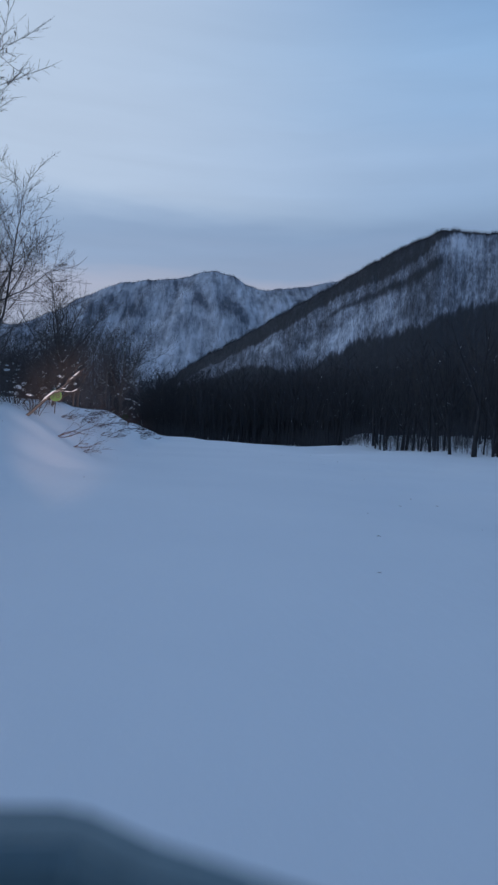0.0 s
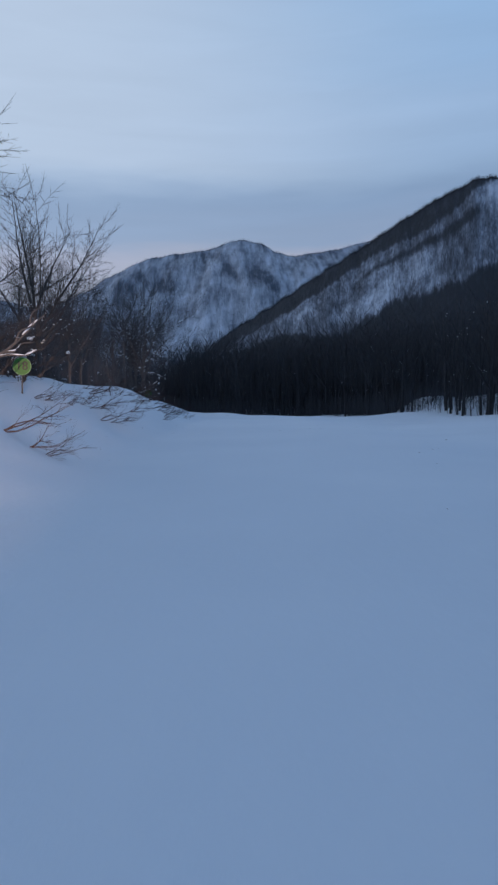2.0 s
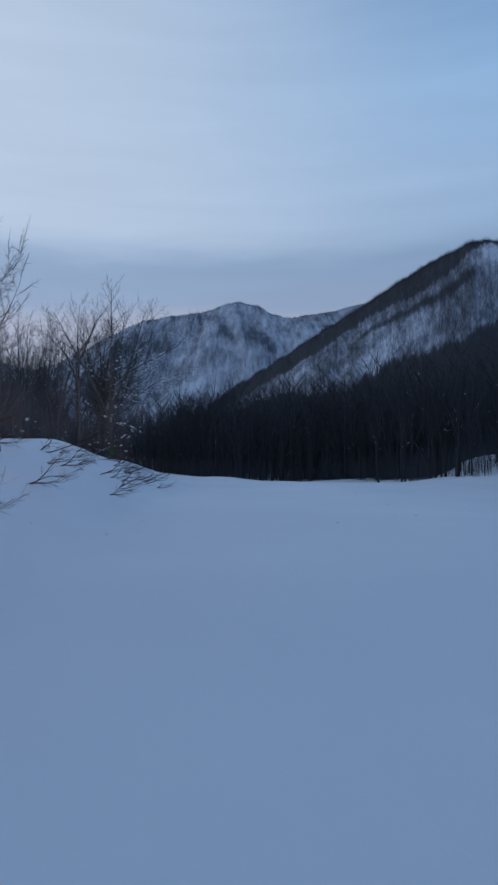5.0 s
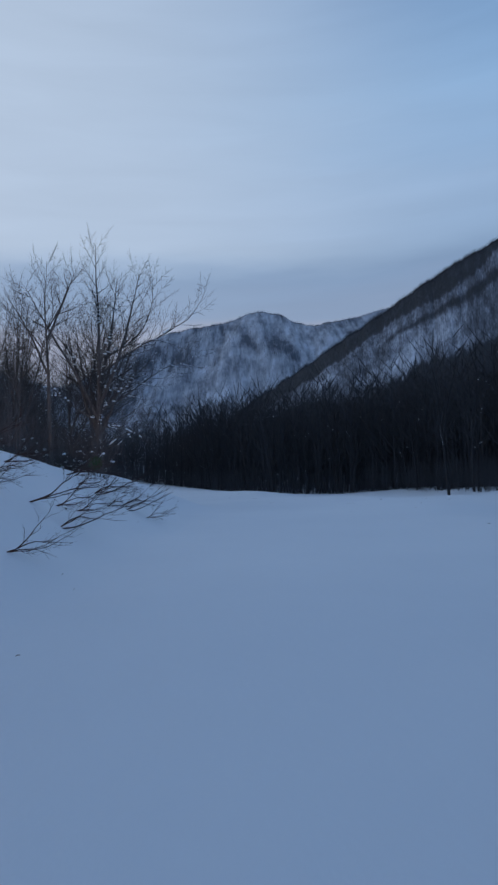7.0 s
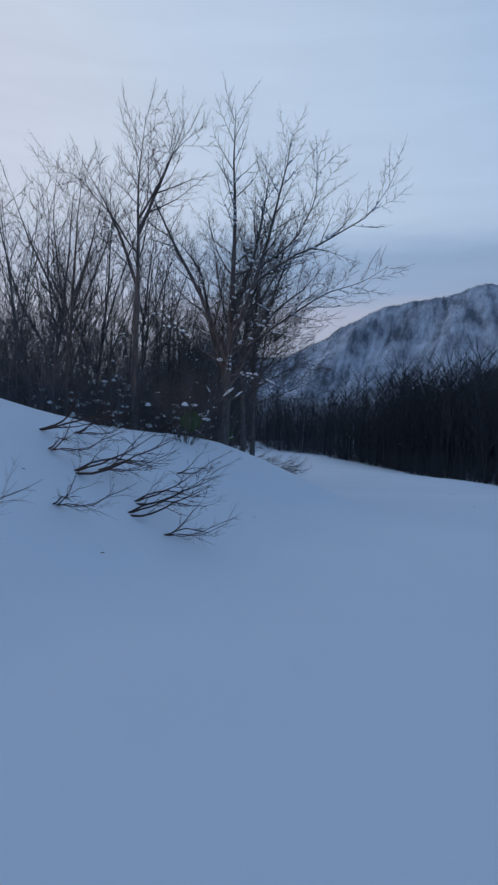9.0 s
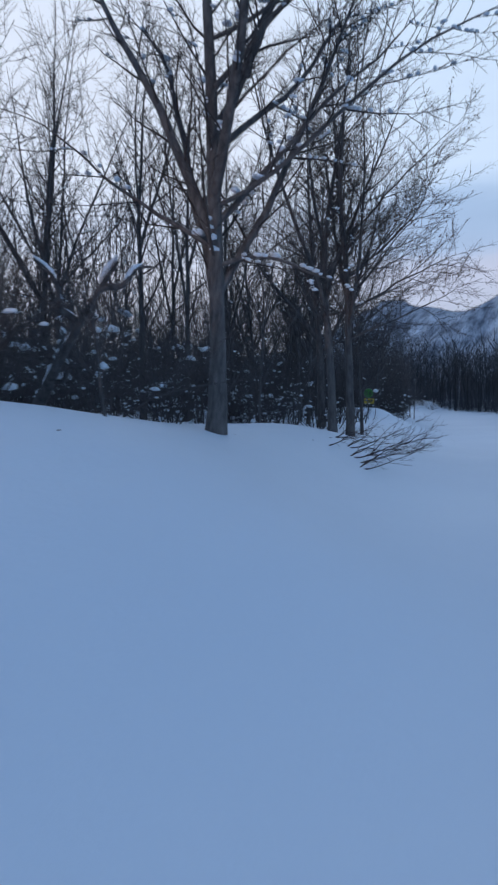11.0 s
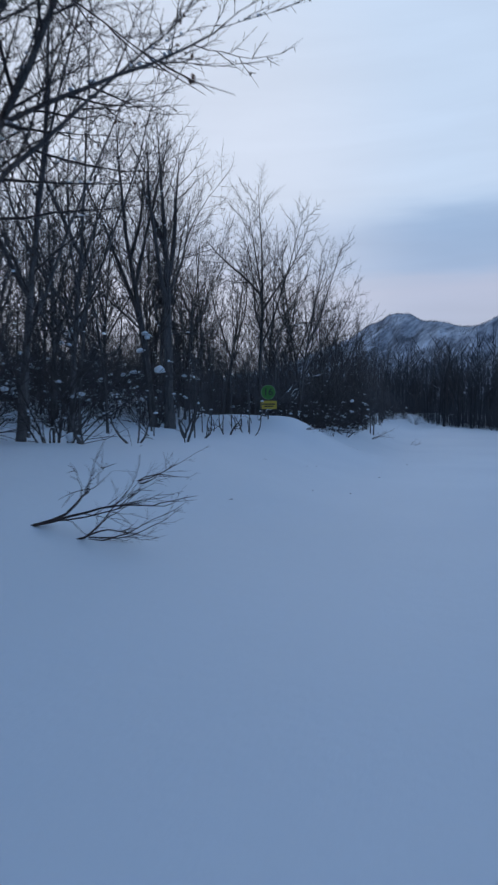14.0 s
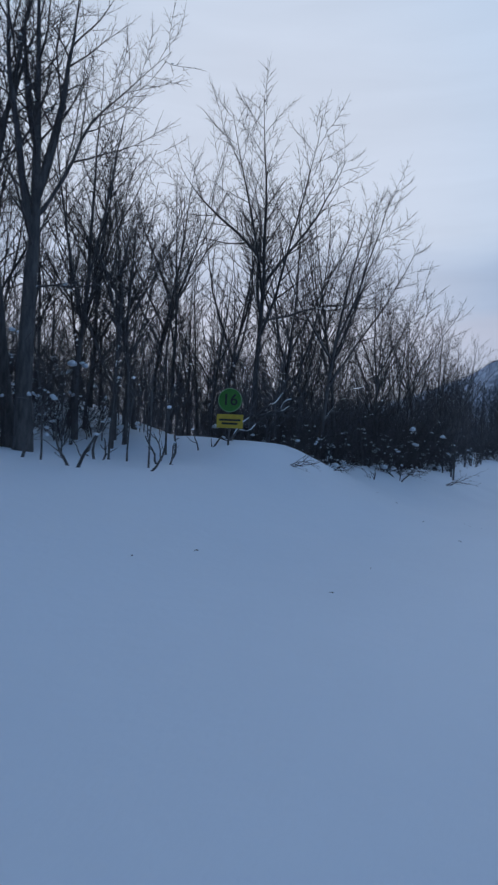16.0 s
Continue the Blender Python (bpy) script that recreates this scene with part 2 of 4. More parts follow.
def ramp(a, b, v):
    t = np.clip((v - a) / (b - a), 0.0, 1.0)
    return t * t * (3 - 2 * t)


def ground_z(x, y):
    x, y = np.asarray(x, float), np.asarray(y, float)
    d = track_x(y) - x
    near = np.exp(-((x / 90.0) ** 2) - ((y - 60) / 140.0) ** 2)
    bank = np.interp(y, BANK_Y, BANK_A) * ramp(np.interp(y, FOOT_Y, FOOT_A), np.interp(y, FOOT_Y, FOOT_B), d + 0.5 * wobble(x, y, 3.1, 2.0) * smooth(1.5, 4.0, d))
    bank = bank + 0.02 * np.clip(d - 8.3, 0.0, 60.0)
    bank = bank + 1.2 * smooth(11.0, 18.0, d) * smooth(90.0, 97.0, y) * (1 - smooth(107.0, 113.0, y)) + 0.5 * smooth(9.0, 14.0, d) * smooth(74.0, 80.0, y) * (1 - smooth(88.0, 95.0, y))
    bank = bank + 0.6 * smooth(5.5, 8.0, d) * smooth(103.5, 106.5, y) * (1 - smooth(108.0, 113.0, y))
    lumps = (0.10 * wobble(x, y, 1.9) + 0.22 * wobble(x, y, 5.5, 4.0)) * smooth(3.0, 7.0, np.abs(d)) * near
    right = -0.6 * smooth(4.0, 16.0, -d) + 0.9 * smooth(17.0, 40.0, x) - 0.5 * smooth(70.0, 95.0, y) * (1 - smooth(115.0, 135.0, y)) * smooth(2.0, 9.0, x)
    inside = x - np.interp(y, [20, 50, 60, 80, 102, 115], [26, 20, 19.5, 17, 12.5, 3.0]) + 1.6 * wobble(x, y, 4.0, 7.0)
    right = right + (1.1 + 0.35 * wobble(x, y, 7.0, 3.0)) * smooth(0.5, 6.0, inside) * (1 - smooth(68.0, 84.0, y)) * smooth(20.0, 40.0, y)
    right = right + np.interp(y, [20, 45, 70, 84, 97, 110, 125], [0.85, 0.95, 0.75, 0.85, 0.55, 0.28, 0.0]) * smooth(6.0, 18.0, x)
    right = right + (1.35 + 0.25 * wobble(x, y, 3.0, 9.0)) * smooth(17.6, 20.6, x + 0.5 * wobble(x, y, 2.5, 3.0)) * np.exp(-((y - 84.0) / 8.0) ** 2)
    return bank + lumps + 0.025 * wobble(x, y, 2.6, 1.0) * near + right + 2.6 * smooth(120.0, 190.0, y)


def bend(x, y):
    """From the straight plan to the place itself: from the tall forked tree on, the bank and its woods swing a little aside about that tree."""
    x, y = np.asarray(x, float), np.asarray(y, float)
    w = ramp(69.8, 73.4, y) * (1 - ramp(180.0, 260.0, y)) * (1 - ramp(2.0, 12.0, x))
    c, s = math.cos(radians(SWING)), math.sin(radians(SWING))
    bx = -9.05 + c * (x + 5.75) - s * (y - 73.6)
    by = 75.3 + s * (x + 5.75) + c * (y - 73.6)
    return x + w * (bx - x), y + w * (by - y)


def gz(x, y):
    return float(ground_z(x, y))


def spot(x, y, lift=0.0):
    """Where a thing at x, y of the plan stands on the snow."""
    bx, by = bend(x, y)
    return float(bx), float(by), gz(x, y) + lift


def spread(lo, hi, core_lo, core_hi, step):
    core = list(np.arange(core_lo, core_hi + step / 2, step))
    a, s, v = [], step, core_lo
    while v > lo:
        s *= 1.18
        v -= s
        a.append(max(v, lo))
    b, s, v = [], step, core_hi
    while v < hi:
        s *= 1.18
        v += s
        b.append(min(v, hi))
    return np.array(a[::-1] + core + b)


def build_ground():
    xs, ys = spread(-3500, 3500, -26, 24, 0.42), spread(-3500, 4000, -6, 130, 0.5)
    gx, gy = np.meshgrid(xs, ys)
    z = ground_z(gx, gy)
    v = np.stack([*bend(gx, gy), z], -1).reshape(-1, 3)
    w, h = len(xs), len(ys)
    i = np.arange(w * h).reshape(h, w)
    f = np.stack([i[:-1, :-1], i[:-1, 1:], i[1:, 1:], i[1:, :-1]], -1).reshape(-1, 4)
    ob = new("ground", mesh_of("ground", v.tolist(), f.tolist(), SNOW))
    tagged(ob, "smooth untracked blue-white snow field with a raised bank", "snow", kind="structure")


build_ground()


# ---------------------------------------------------------------- mountains
def grid_object(name, v, mat, label):
    h, w, _ = v.shape
    i = np.arange(w * h).reshape(h, w)
    f = np.stack([i[:-1, :-1], i[:-1, 1:], i[1:, 1:], i[1:, :-1]], -1).reshape(-1, 4)
    ob = new(name, mesh_of(name, v.reshape(-1, 3).tolist(), f.tolist(), mat))
    return tagged(ob, label, "mountain", kind="structure")


RIDGE_X = [-900, -600, -470, -440, -422, -404, -391, -374, -353, -320, -296, -270, -255, -240, -213, -190, -160, -142, -119, -88, -55, -25, -7, 15, 41, 56, 79, 97, 120, 153, 187, 240, 400, 900]
RIDGE_Z = [60, 100, 138, 154, 160, 167, 169, 166, 154, 149, 140, 142, 148, 156, 166, 182, 195, 205, 211.5, 217, 220, 225.5, 233.5, 236, 230, 221, 212.5, 213, 217, 221, 230, 240, 265, 250]


def far_point(gu, gs):
    """A point of the far mountain: gu along it, gs from 0 at the ridge to 1 at the foot. Returns x, y, z."""
    top = np.interp(gu, RIDGE_X, RIDGE_Z) + 1.0 * wobble(gu, gu * 0.3, 6.0)
    x = gu + gs * 38 * wobble(gu, gs * 190, 100.0)
    y = 1000 - 320 * gs + 28 * wobble(gu, gs * 310, 75.0, 3.0) * np.minimum(gs * 4, 1)
    fall = np.where(gs < 1, (1 - np.clip(gs, 0, 1)) ** 1.1, 0.0)
    z = top * fall - 25 * np.clip(gs - 1, 0, 1)
    spur = 22 * (0.5 - np.abs(wobble(gu + 90 * gs, gs * 40, 34.0, 1.0))) + 9 * (0.5 - np.abs(wobble(gu - 50 * gs, gs * 60, 13.0)))
    z = z + spur * np.minimum(gs * 5, 1) * np.clip(1.15 - gs, 0, 1)
    return x, y, z


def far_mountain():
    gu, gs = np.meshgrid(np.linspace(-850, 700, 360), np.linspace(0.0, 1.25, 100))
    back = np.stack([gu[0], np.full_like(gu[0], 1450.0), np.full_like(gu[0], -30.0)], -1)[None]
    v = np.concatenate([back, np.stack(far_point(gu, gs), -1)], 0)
    return grid_object("mountain", v, HAZED_PEAK, "snowy wooded mountain with a rounded peak across the valley")


SIDE_AZ = [-10.0, -8.0, -4.5, 0.0, 4.8, 9.5, 13.3, 17.0, 20.5, 24.0, 32.0, 50.0, 85.0, 120.0]
SIDE_EL = [-0.3, 1.0, 3.3, 6.3, 9.2, 12.0, 14.1, 16.1, 17.4, 17.0, 17.5, 17.0, 16.0, 12.0]


def side_point(az, s):
    """az in degrees from +y, s from 0 at the ridge to 1 at the foot. Returns x, y, z."""
    far = 760.0 - 0.4 * (az - 5.0)
    r = far - (far - 400.0) * s
    top = np.tan(np.radians(np.interp(az, SIDE_AZ, SIDE_EL))) * far + 1.3 * wobble(az * 9, az * 2, 3.0)
    z = top * np.clip(1 - s, 0, 1) ** 1.22
    z = z + (3.5 * wobble(az * 9 + s * 26, s * 14, 14.0, 2.0) + 0.8 * wobble(az * 13 + s * 40, s * 30, 6.0)) * np.clip(s * 4, 0, 1) * np.clip(1 - s, 0, 1) * np.clip(top / 80, 0, 1)
    a = np.radians(az)
    return r * np.sin(a), 30 + r * np.cos(a), z - 6.0 * s


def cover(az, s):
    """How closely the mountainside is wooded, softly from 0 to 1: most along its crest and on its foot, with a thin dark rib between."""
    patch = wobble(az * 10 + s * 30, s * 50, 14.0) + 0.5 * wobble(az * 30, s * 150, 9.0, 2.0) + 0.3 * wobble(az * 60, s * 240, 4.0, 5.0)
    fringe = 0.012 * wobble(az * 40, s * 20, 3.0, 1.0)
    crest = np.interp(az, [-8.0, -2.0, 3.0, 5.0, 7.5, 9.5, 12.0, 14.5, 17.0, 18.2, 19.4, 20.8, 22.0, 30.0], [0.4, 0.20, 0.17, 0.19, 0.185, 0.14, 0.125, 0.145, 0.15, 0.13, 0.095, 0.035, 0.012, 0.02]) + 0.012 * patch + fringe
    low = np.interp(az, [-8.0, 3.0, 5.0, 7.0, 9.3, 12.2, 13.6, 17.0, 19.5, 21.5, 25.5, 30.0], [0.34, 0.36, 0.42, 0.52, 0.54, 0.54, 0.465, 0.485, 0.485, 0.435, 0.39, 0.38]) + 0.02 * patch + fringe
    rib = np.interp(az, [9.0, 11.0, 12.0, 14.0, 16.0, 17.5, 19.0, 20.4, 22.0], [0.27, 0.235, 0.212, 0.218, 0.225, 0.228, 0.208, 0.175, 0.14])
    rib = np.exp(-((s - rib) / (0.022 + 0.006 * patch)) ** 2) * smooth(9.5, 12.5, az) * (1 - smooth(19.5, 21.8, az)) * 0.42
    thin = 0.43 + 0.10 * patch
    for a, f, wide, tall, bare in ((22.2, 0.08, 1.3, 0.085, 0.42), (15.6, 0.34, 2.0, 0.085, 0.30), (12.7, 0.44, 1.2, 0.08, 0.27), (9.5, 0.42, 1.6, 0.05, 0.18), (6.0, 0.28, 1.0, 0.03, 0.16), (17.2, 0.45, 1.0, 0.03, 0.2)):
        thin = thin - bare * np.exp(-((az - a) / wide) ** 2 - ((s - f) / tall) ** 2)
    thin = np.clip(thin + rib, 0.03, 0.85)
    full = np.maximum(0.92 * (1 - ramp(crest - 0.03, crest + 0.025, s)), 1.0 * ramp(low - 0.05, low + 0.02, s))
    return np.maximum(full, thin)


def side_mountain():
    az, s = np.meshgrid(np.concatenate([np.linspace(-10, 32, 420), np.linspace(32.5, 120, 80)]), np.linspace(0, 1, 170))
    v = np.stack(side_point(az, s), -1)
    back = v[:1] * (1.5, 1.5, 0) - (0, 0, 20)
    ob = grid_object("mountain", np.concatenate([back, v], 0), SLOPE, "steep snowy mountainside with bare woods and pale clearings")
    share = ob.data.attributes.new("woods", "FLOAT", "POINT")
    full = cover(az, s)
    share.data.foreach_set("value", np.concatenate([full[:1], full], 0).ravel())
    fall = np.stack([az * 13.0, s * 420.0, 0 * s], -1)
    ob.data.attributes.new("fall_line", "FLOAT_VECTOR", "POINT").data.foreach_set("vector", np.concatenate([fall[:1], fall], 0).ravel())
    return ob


far_mountain()
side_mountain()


# ---------------------------------------------------------------- trees
class Sticks:
    """Tapered branches gathered into one mesh."""

    def __init__(self):
        self.v, self.f = [], []

    def tube(self, pts, radii, sides):
        base = len(self.v)
        pts = [Vector(p) for p in pts]
        for k, p in enumerate(pts):
            d = (pts[min(k + 1, len(pts) - 1)] - pts[max(k - 1, 0)]).normalized()
            side = d.cross(Vector((0.31, 0.87, 0.38)))
            side.normalize()
            up = d.cross(side)
            for q in range(sides):
                a = 2 * math.pi * q / sides
                self.v.append(p + (side * math.cos(a) + up * math.sin(a)) * radii[k])
        for k in range(len(pts) - 1):
            for q in range(sides):
                a, b = base + k * sides + q, base + k * sides + (q + 1) % sides
                self.f.append((a, b, b + sides, a + sides))

    def mesh(self, name, mat):
        return mesh_of(name, self.v, self.f, mat)


def grow(rng, start, way, length, n, bend, lift):
    """Points of a wandering branch."""
    pts, p, d = [Vector(start)], Vector(start), Vector(way).normalized()
    for _ in range(n):
        d = (d + Vector((rng.gauss(0, bend), rng.gauss(0, bend), rng.gauss(0, bend) + lift))).normalized()
        p = p + d * (length / n)
        pts.append(p)
    return pts


def along(pts, t):
    k = min(int(t * (len(pts) - 1)), len(pts) - 2)
    u = t * (len(pts) - 1) - k
    return pts[k].lerp(pts[k + 1], u), (pts[k + 1] - pts[k]).normalized()


def off(rng, d, angle):
    side = d.cross(Vector((rng.gauss(0, 1), rng.gauss(0, 1), rng.gauss(0, 1))))
    side.normalize()
    return d * math.cos(angle) + side * math.sin(angle)


def lump(sn, rng, c, size):
    """A settled pad of snow, uneven and flattened."""
    rings, n, base = 3, 6, len(sn.v)
    sx, sy, sz = size * rng.uniform(0.7, 1.5), size * rng.uniform(0.5, 1.0), size * rng.uniform(0.4, 0.8)
    turn = rng.uniform(0, 3.14)
    for k in range(rings + 1):
        ph = math.pi * k / rings
        for q in range(n):
            a = 2 * math.pi * q / n
            w = rng.uniform(0.55, 1.25)
            px, py = sx * math.sin(ph) * math.cos(a) * w, sy * math.sin(ph) * math.sin(a) * w
            sn.v.append(Vector(c) + Vector((px * math.cos(turn) - py * math.sin(turn), px * math.sin(turn) + py * math.cos(turn), sz * math.cos(ph) * (1.0 if ph < 1.6 else 0.5))))
    for k in range(rings):
        for q in range(n):
            p, r = base + k * n + q, base + k * n + (q + 1) % n
            sn.f.append((p, p + n, r + n, r))


def beech_meshes(seed, height, radius, clear=0.3, leaders=3, tilt=32.0, bough=0.24, gap=0.4, twig_r=0.0055, snow=0.0, leaves=0.0, limbs=(), spray=1.0, pad=1.0, bark=None, bark_thin=None):
    """Meshes of a bare beech: a trunk that parts into leaders, boughs along them in flat sprays, branchlets and twigs, runs of snow, last dead leaves.
    limbs: single great limbs as (height on the trunk, heading, tilt from upright, length, radius)."""
    g = random.Random(seed)
    wood, crown, white, dead = Sticks(), Sticks(), Sticks(), Sticks()

    def leaf(c):
        b = len(dead.v)
        u = Vector((g.gauss(0, 1), g.gauss(0, 1), g.gauss(0, 1))).normalized() * g.uniform(0.045, 0.075)
        w = u.cross(Vector((0.3, 0.2, 1))).normalized() * 0.024
        dead.v.extend([c, c + u * 0.5 + w, c + u - Vector((0, 0, 0.02)), c + u * 0.5 - w])
        dead.f.append((b, b + 1, b + 2, b + 3))

    def snow_run(pts, radii, chance):
        k = 0
        while k < len(pts) - 2:
            span = g.randint(1, 3)
            run = pts[k:k + span + 1]
            if len(run) > 1 and abs((run[-1] - run[0]).normalized().z) < 0.85 and g.random() < chance:
                n = g.randint(2, 4)
                for i in range(n):
                    r = (radii[k] * g.uniform(0.8, 1.3) + 0.022) * pad
                    lump(white, g, run[0].lerp(run[-1], (i + g.random()) / n) + Vector((0, 0, radii[k] + r * 0.25)), r)
            k += span

    def twig(p, d, long):
        crown.tube([p, p + d * long], [twig_r * 0.75, twig_r * 0.35], 3)
        if leaves and g.random() < leaves:
            for _ in range(g.choice((1, 2, 3))):
                leaf(p + d * long * g.uniform(0.5, 1.0))

    def side_ways(d, flat):
        """The two sides of a flat spray that lies about level along d."""
        n = Vector((flat[0], flat[1], 1.0))
        s = d.cross(n)
        if s.length < 0.2:
            s = d.cross(Vector((flat[1], -flat[0] + 0.3, 0.4)))
        return s.normalized()

    def branchlet(p, d, long):
        pts = grow(g, p, d, long, 3, 0.09, 0.03)
        crown.tube(pts, [twig_r * 1.35, twig_r * 1.15, twig_r * 0.9, twig_r * 0.4], 3)
        flat, sgn, u = (g.gauss(0, 1.1), g.gauss(0, 1.1)), g.choice((-1, 1)), g.uniform(0.1, 0.25)
        while u < 0.97:
            q, e = along(pts, u)
            s = side_ways(e, flat) * sgn
            ang = g.uniform(0.55, 0.9)
            twig(q, (e * math.cos(ang) + s * math.sin(ang) + Vector((0, 0, g.uniform(-0.05, 0.2)))).normalized(), (0.14 + 0.32 * long * (1 - 0.7 * u)) * g.uniform(0.6, 1.2))
            sgn, u = -sgn, u + 0.11 * g.uniform(0.7, 1.3) / max(long, 0.25) / spray
        twig(pts[-1], (pts[-1] - pts[-2]).normalized(), g.uniform(0.12, 0.3))

    def bough_at(p, d, long, r):
        n = 4 if long < 1.2 else 6
        pts = grow(g, p, d, long, n, 0.085, 0.045)
        radii = [max(twig_r, r * (1 - 0.85 * k / n)) for k in range(n + 1)]
        crown.tube(pts, radii, 4 if r > 0.016 else 3)
        if snow:
            snow_run(pts[:-1], radii, snow)
        flat, sgn, u = (g.gauss(0, 0.9), g.gauss(0, 0.9)), g.choice((-1, 1)), 0.35 / max(long, 1.0)
        while u < 0.96:
            q, e = along(pts, u)
            s = side_ways(e, flat) * sgn
            ang = g.uniform(0.55, 0.95)
            branchlet(q, (e * math.cos(ang) + s * math.sin(ang) + Vector((0, 0, g.uniform(-0.05, 0.25)))).normalized(), max(0.18, long * 0.42 * (1 - 0.72 * u) * g.uniform(0.65, 1.25)))
            sgn, u = -sgn, u + 0.20 * g.uniform(0.7, 1.3) / long / spray
        branchlet(pts[-1], (pts[-1] - pts[-2]).normalized(), g.uniform(0.2, 0.45))

    def dress(pts, radii, first, wide):
        """Boughs along an axis, from the share first of its length on, turning round it."""
        long = sum((pts[k + 1] - pts[k]).length for k in range(len(pts) - 1))
        u, turn = first, g.uniform(0, 6.28)
        while u < 0.985:
            p, d = along(pts, u)
            r = radii[min(int(u * (len(pts) - 1)), len(radii) - 1)]
            a = d.cross(Vector((math.cos(turn), math.sin(turn), 0.1))).normalized()
            ang = g.uniform(0.6, 1.0)
            size = max(0.5, wide * (1 - 0.5 * (u - first) / (1 - first)) * g.uniform(0.5, 1.15))
            bough_at(p, (d * math.cos(ang) + a * math.sin(ang) + Vector((0, 0, 0.12))).normalized(), size, min(r * 0.55, 0.007 + 0.010 * size))
            turn += 2.4 + g.gauss(0, 0.5)
            u += gap * (1.15 - 0.4 * u) * g.uniform(0.6, 1.4) / long

    def axis(start, way, long, r, n, bend, lift, first, wide, sides):
        pts = grow(g, start, way, long, n, bend, lift)
        radii = [max(twig_r * 1.2, r * (1 - k / n) ** 0.85) for k in range(n + 1)]
        wood.tube(pts, radii, sides)
        if snow and way.z < 0.93:
            snow_run(pts, radii, min(1.0, snow * 1.3))
        dress(pts, radii, first, wide)
        return pts, radii

    stem = grow(g, (0, 0, -0.5), (g.gauss(0, 0.02), g.gauss(0, 0.02), 1.0), height + 0.5, 14, 0.035, 0.02)
    thick = []
    for k, p in enumerate(stem):
        u = k / 14
        thick.append(max(twig_r * 1.2, radius * ((1 - u) ** 0.9 if u > clear else 1 - 0.35 * u / max(clear, 0.05) * 0.8) * (1.35 if k == 0 else (1.08 if k == 1 else 1.0))))
    for k in range(len(thick) - 1, 0, -1):
        thick[k - 1] = max(thick[k - 1], thick[k])
    wood.tube(stem, thick, 9)
    dress(stem, thick, max(clear, 0.18), height * bough)
    for i in range(leaders):
        t0 = clear + 0.26 * (i + 0.4 * g.random()) / max(leaders, 1)
        p, _ = along(stem, t0)
        a, tl = i * 2.4 + seed * 1.3 + g.gauss(0, 0.25), radians(tilt) * g.uniform(0.6, 1.15)
        way = Vector((math.cos(a) * math.sin(tl), math.sin(a) * math.sin(tl), math.cos(tl)))
        axis(p, way, (height - p.z) * g.uniform(0.78, 1.0), radius * g.uniform(0.45, 0.62), 9, 0.06, 0.035, 0.14, height * bough * 0.9, 7)
    for z0, a, tl, long, r in limbs:
        p, _ = along(stem, (z0 + 0.5) / (height + 0.5))
        a, tl = radians(a), radians(tl)
        axis(p, Vector((math.cos(a) * math.sin(tl), math.sin(a) * math.sin(tl), math.cos(tl))), long, r, 11, 0.12, 0.008, 0.16, height * bough * 0.8, 7)
    return {"trunk": wood.mesh("trunk", bark or BARK), "crown": crown.mesh("crown", bark_thin or TWIG), "snow": white.mesh("snow", SNOW) if white.v else None,
            "dead_leaves": dead.mesh("dead_leaves", LEAF) if dead.v else None}


def make_plant(name, meshes, label, category, group):
    top = new(name)
    for key, me in meshes.items():
        if me:
            ob = child(key, me, top)
            if key in ("snow", "dead_leaves"):
                tagged(ob, kind="stuff")
    return tagged(top, label, category, group)


def shrub_meshes(seed, height, width, stems, twigs, snow, twig_r=0.007):
    """A thicket shrub: many stems from one foot, thick with crossing twigs, snow caught in it."""
    rng = random.Random(seed)
    wood, white = Sticks(), Sticks()
    for s in range(stems):
        a = rng.uniform(0, 2 * math.pi)
        way = Vector((math.cos(a) * rng.uniform(0.1, 0.9), math.sin(a) * rng.uniform(0.1, 0.9), 1.0))
        st = grow(rng, (math.cos(a) * 0.15, math.sin(a) * 0.15, -0.3), way, height * rng.uniform(0.6, 1.1) + 0.3, 6, 0.16, 0.02)
        r = twig_r * rng.uniform(1.8, 3.6)
        wood.tube(st, [r * (1 - 0.13 * k) for k in range(7)], 3)
        for i in range(twigs):
            p, d = along(st, rng.uniform(0.12, 0.99))
            tw = grow(rng, p, off(rng, d, rng.uniform(0.4, 1.2)), width * rng.uniform(0.15, 0.55), 2, 0.25, 0.03)
            wood.tube(tw, [twig_r * (1.15 - 0.4 * k) for k in range(3)], 3)
        for i in range(snow):
            p, _ = along(st, rng.uniform(0.15, 0.92))
            if rng.random() < 0.36:
                big = 0.03 + 0.13 * rng.random() ** 1.8
                for _ in range(rng.choice((1, 2, 3))):
                    lump(white, rng, p + Vector((rng.gauss(0, big), rng.gauss(0, big), rng.gauss(0, big * 0.4))), big * rng.uniform(0.5, 1.1))
    return {"framework": wood.mesh("framework", TWIG), "snow": white.mesh("snow", SNOW) if white.v else None}


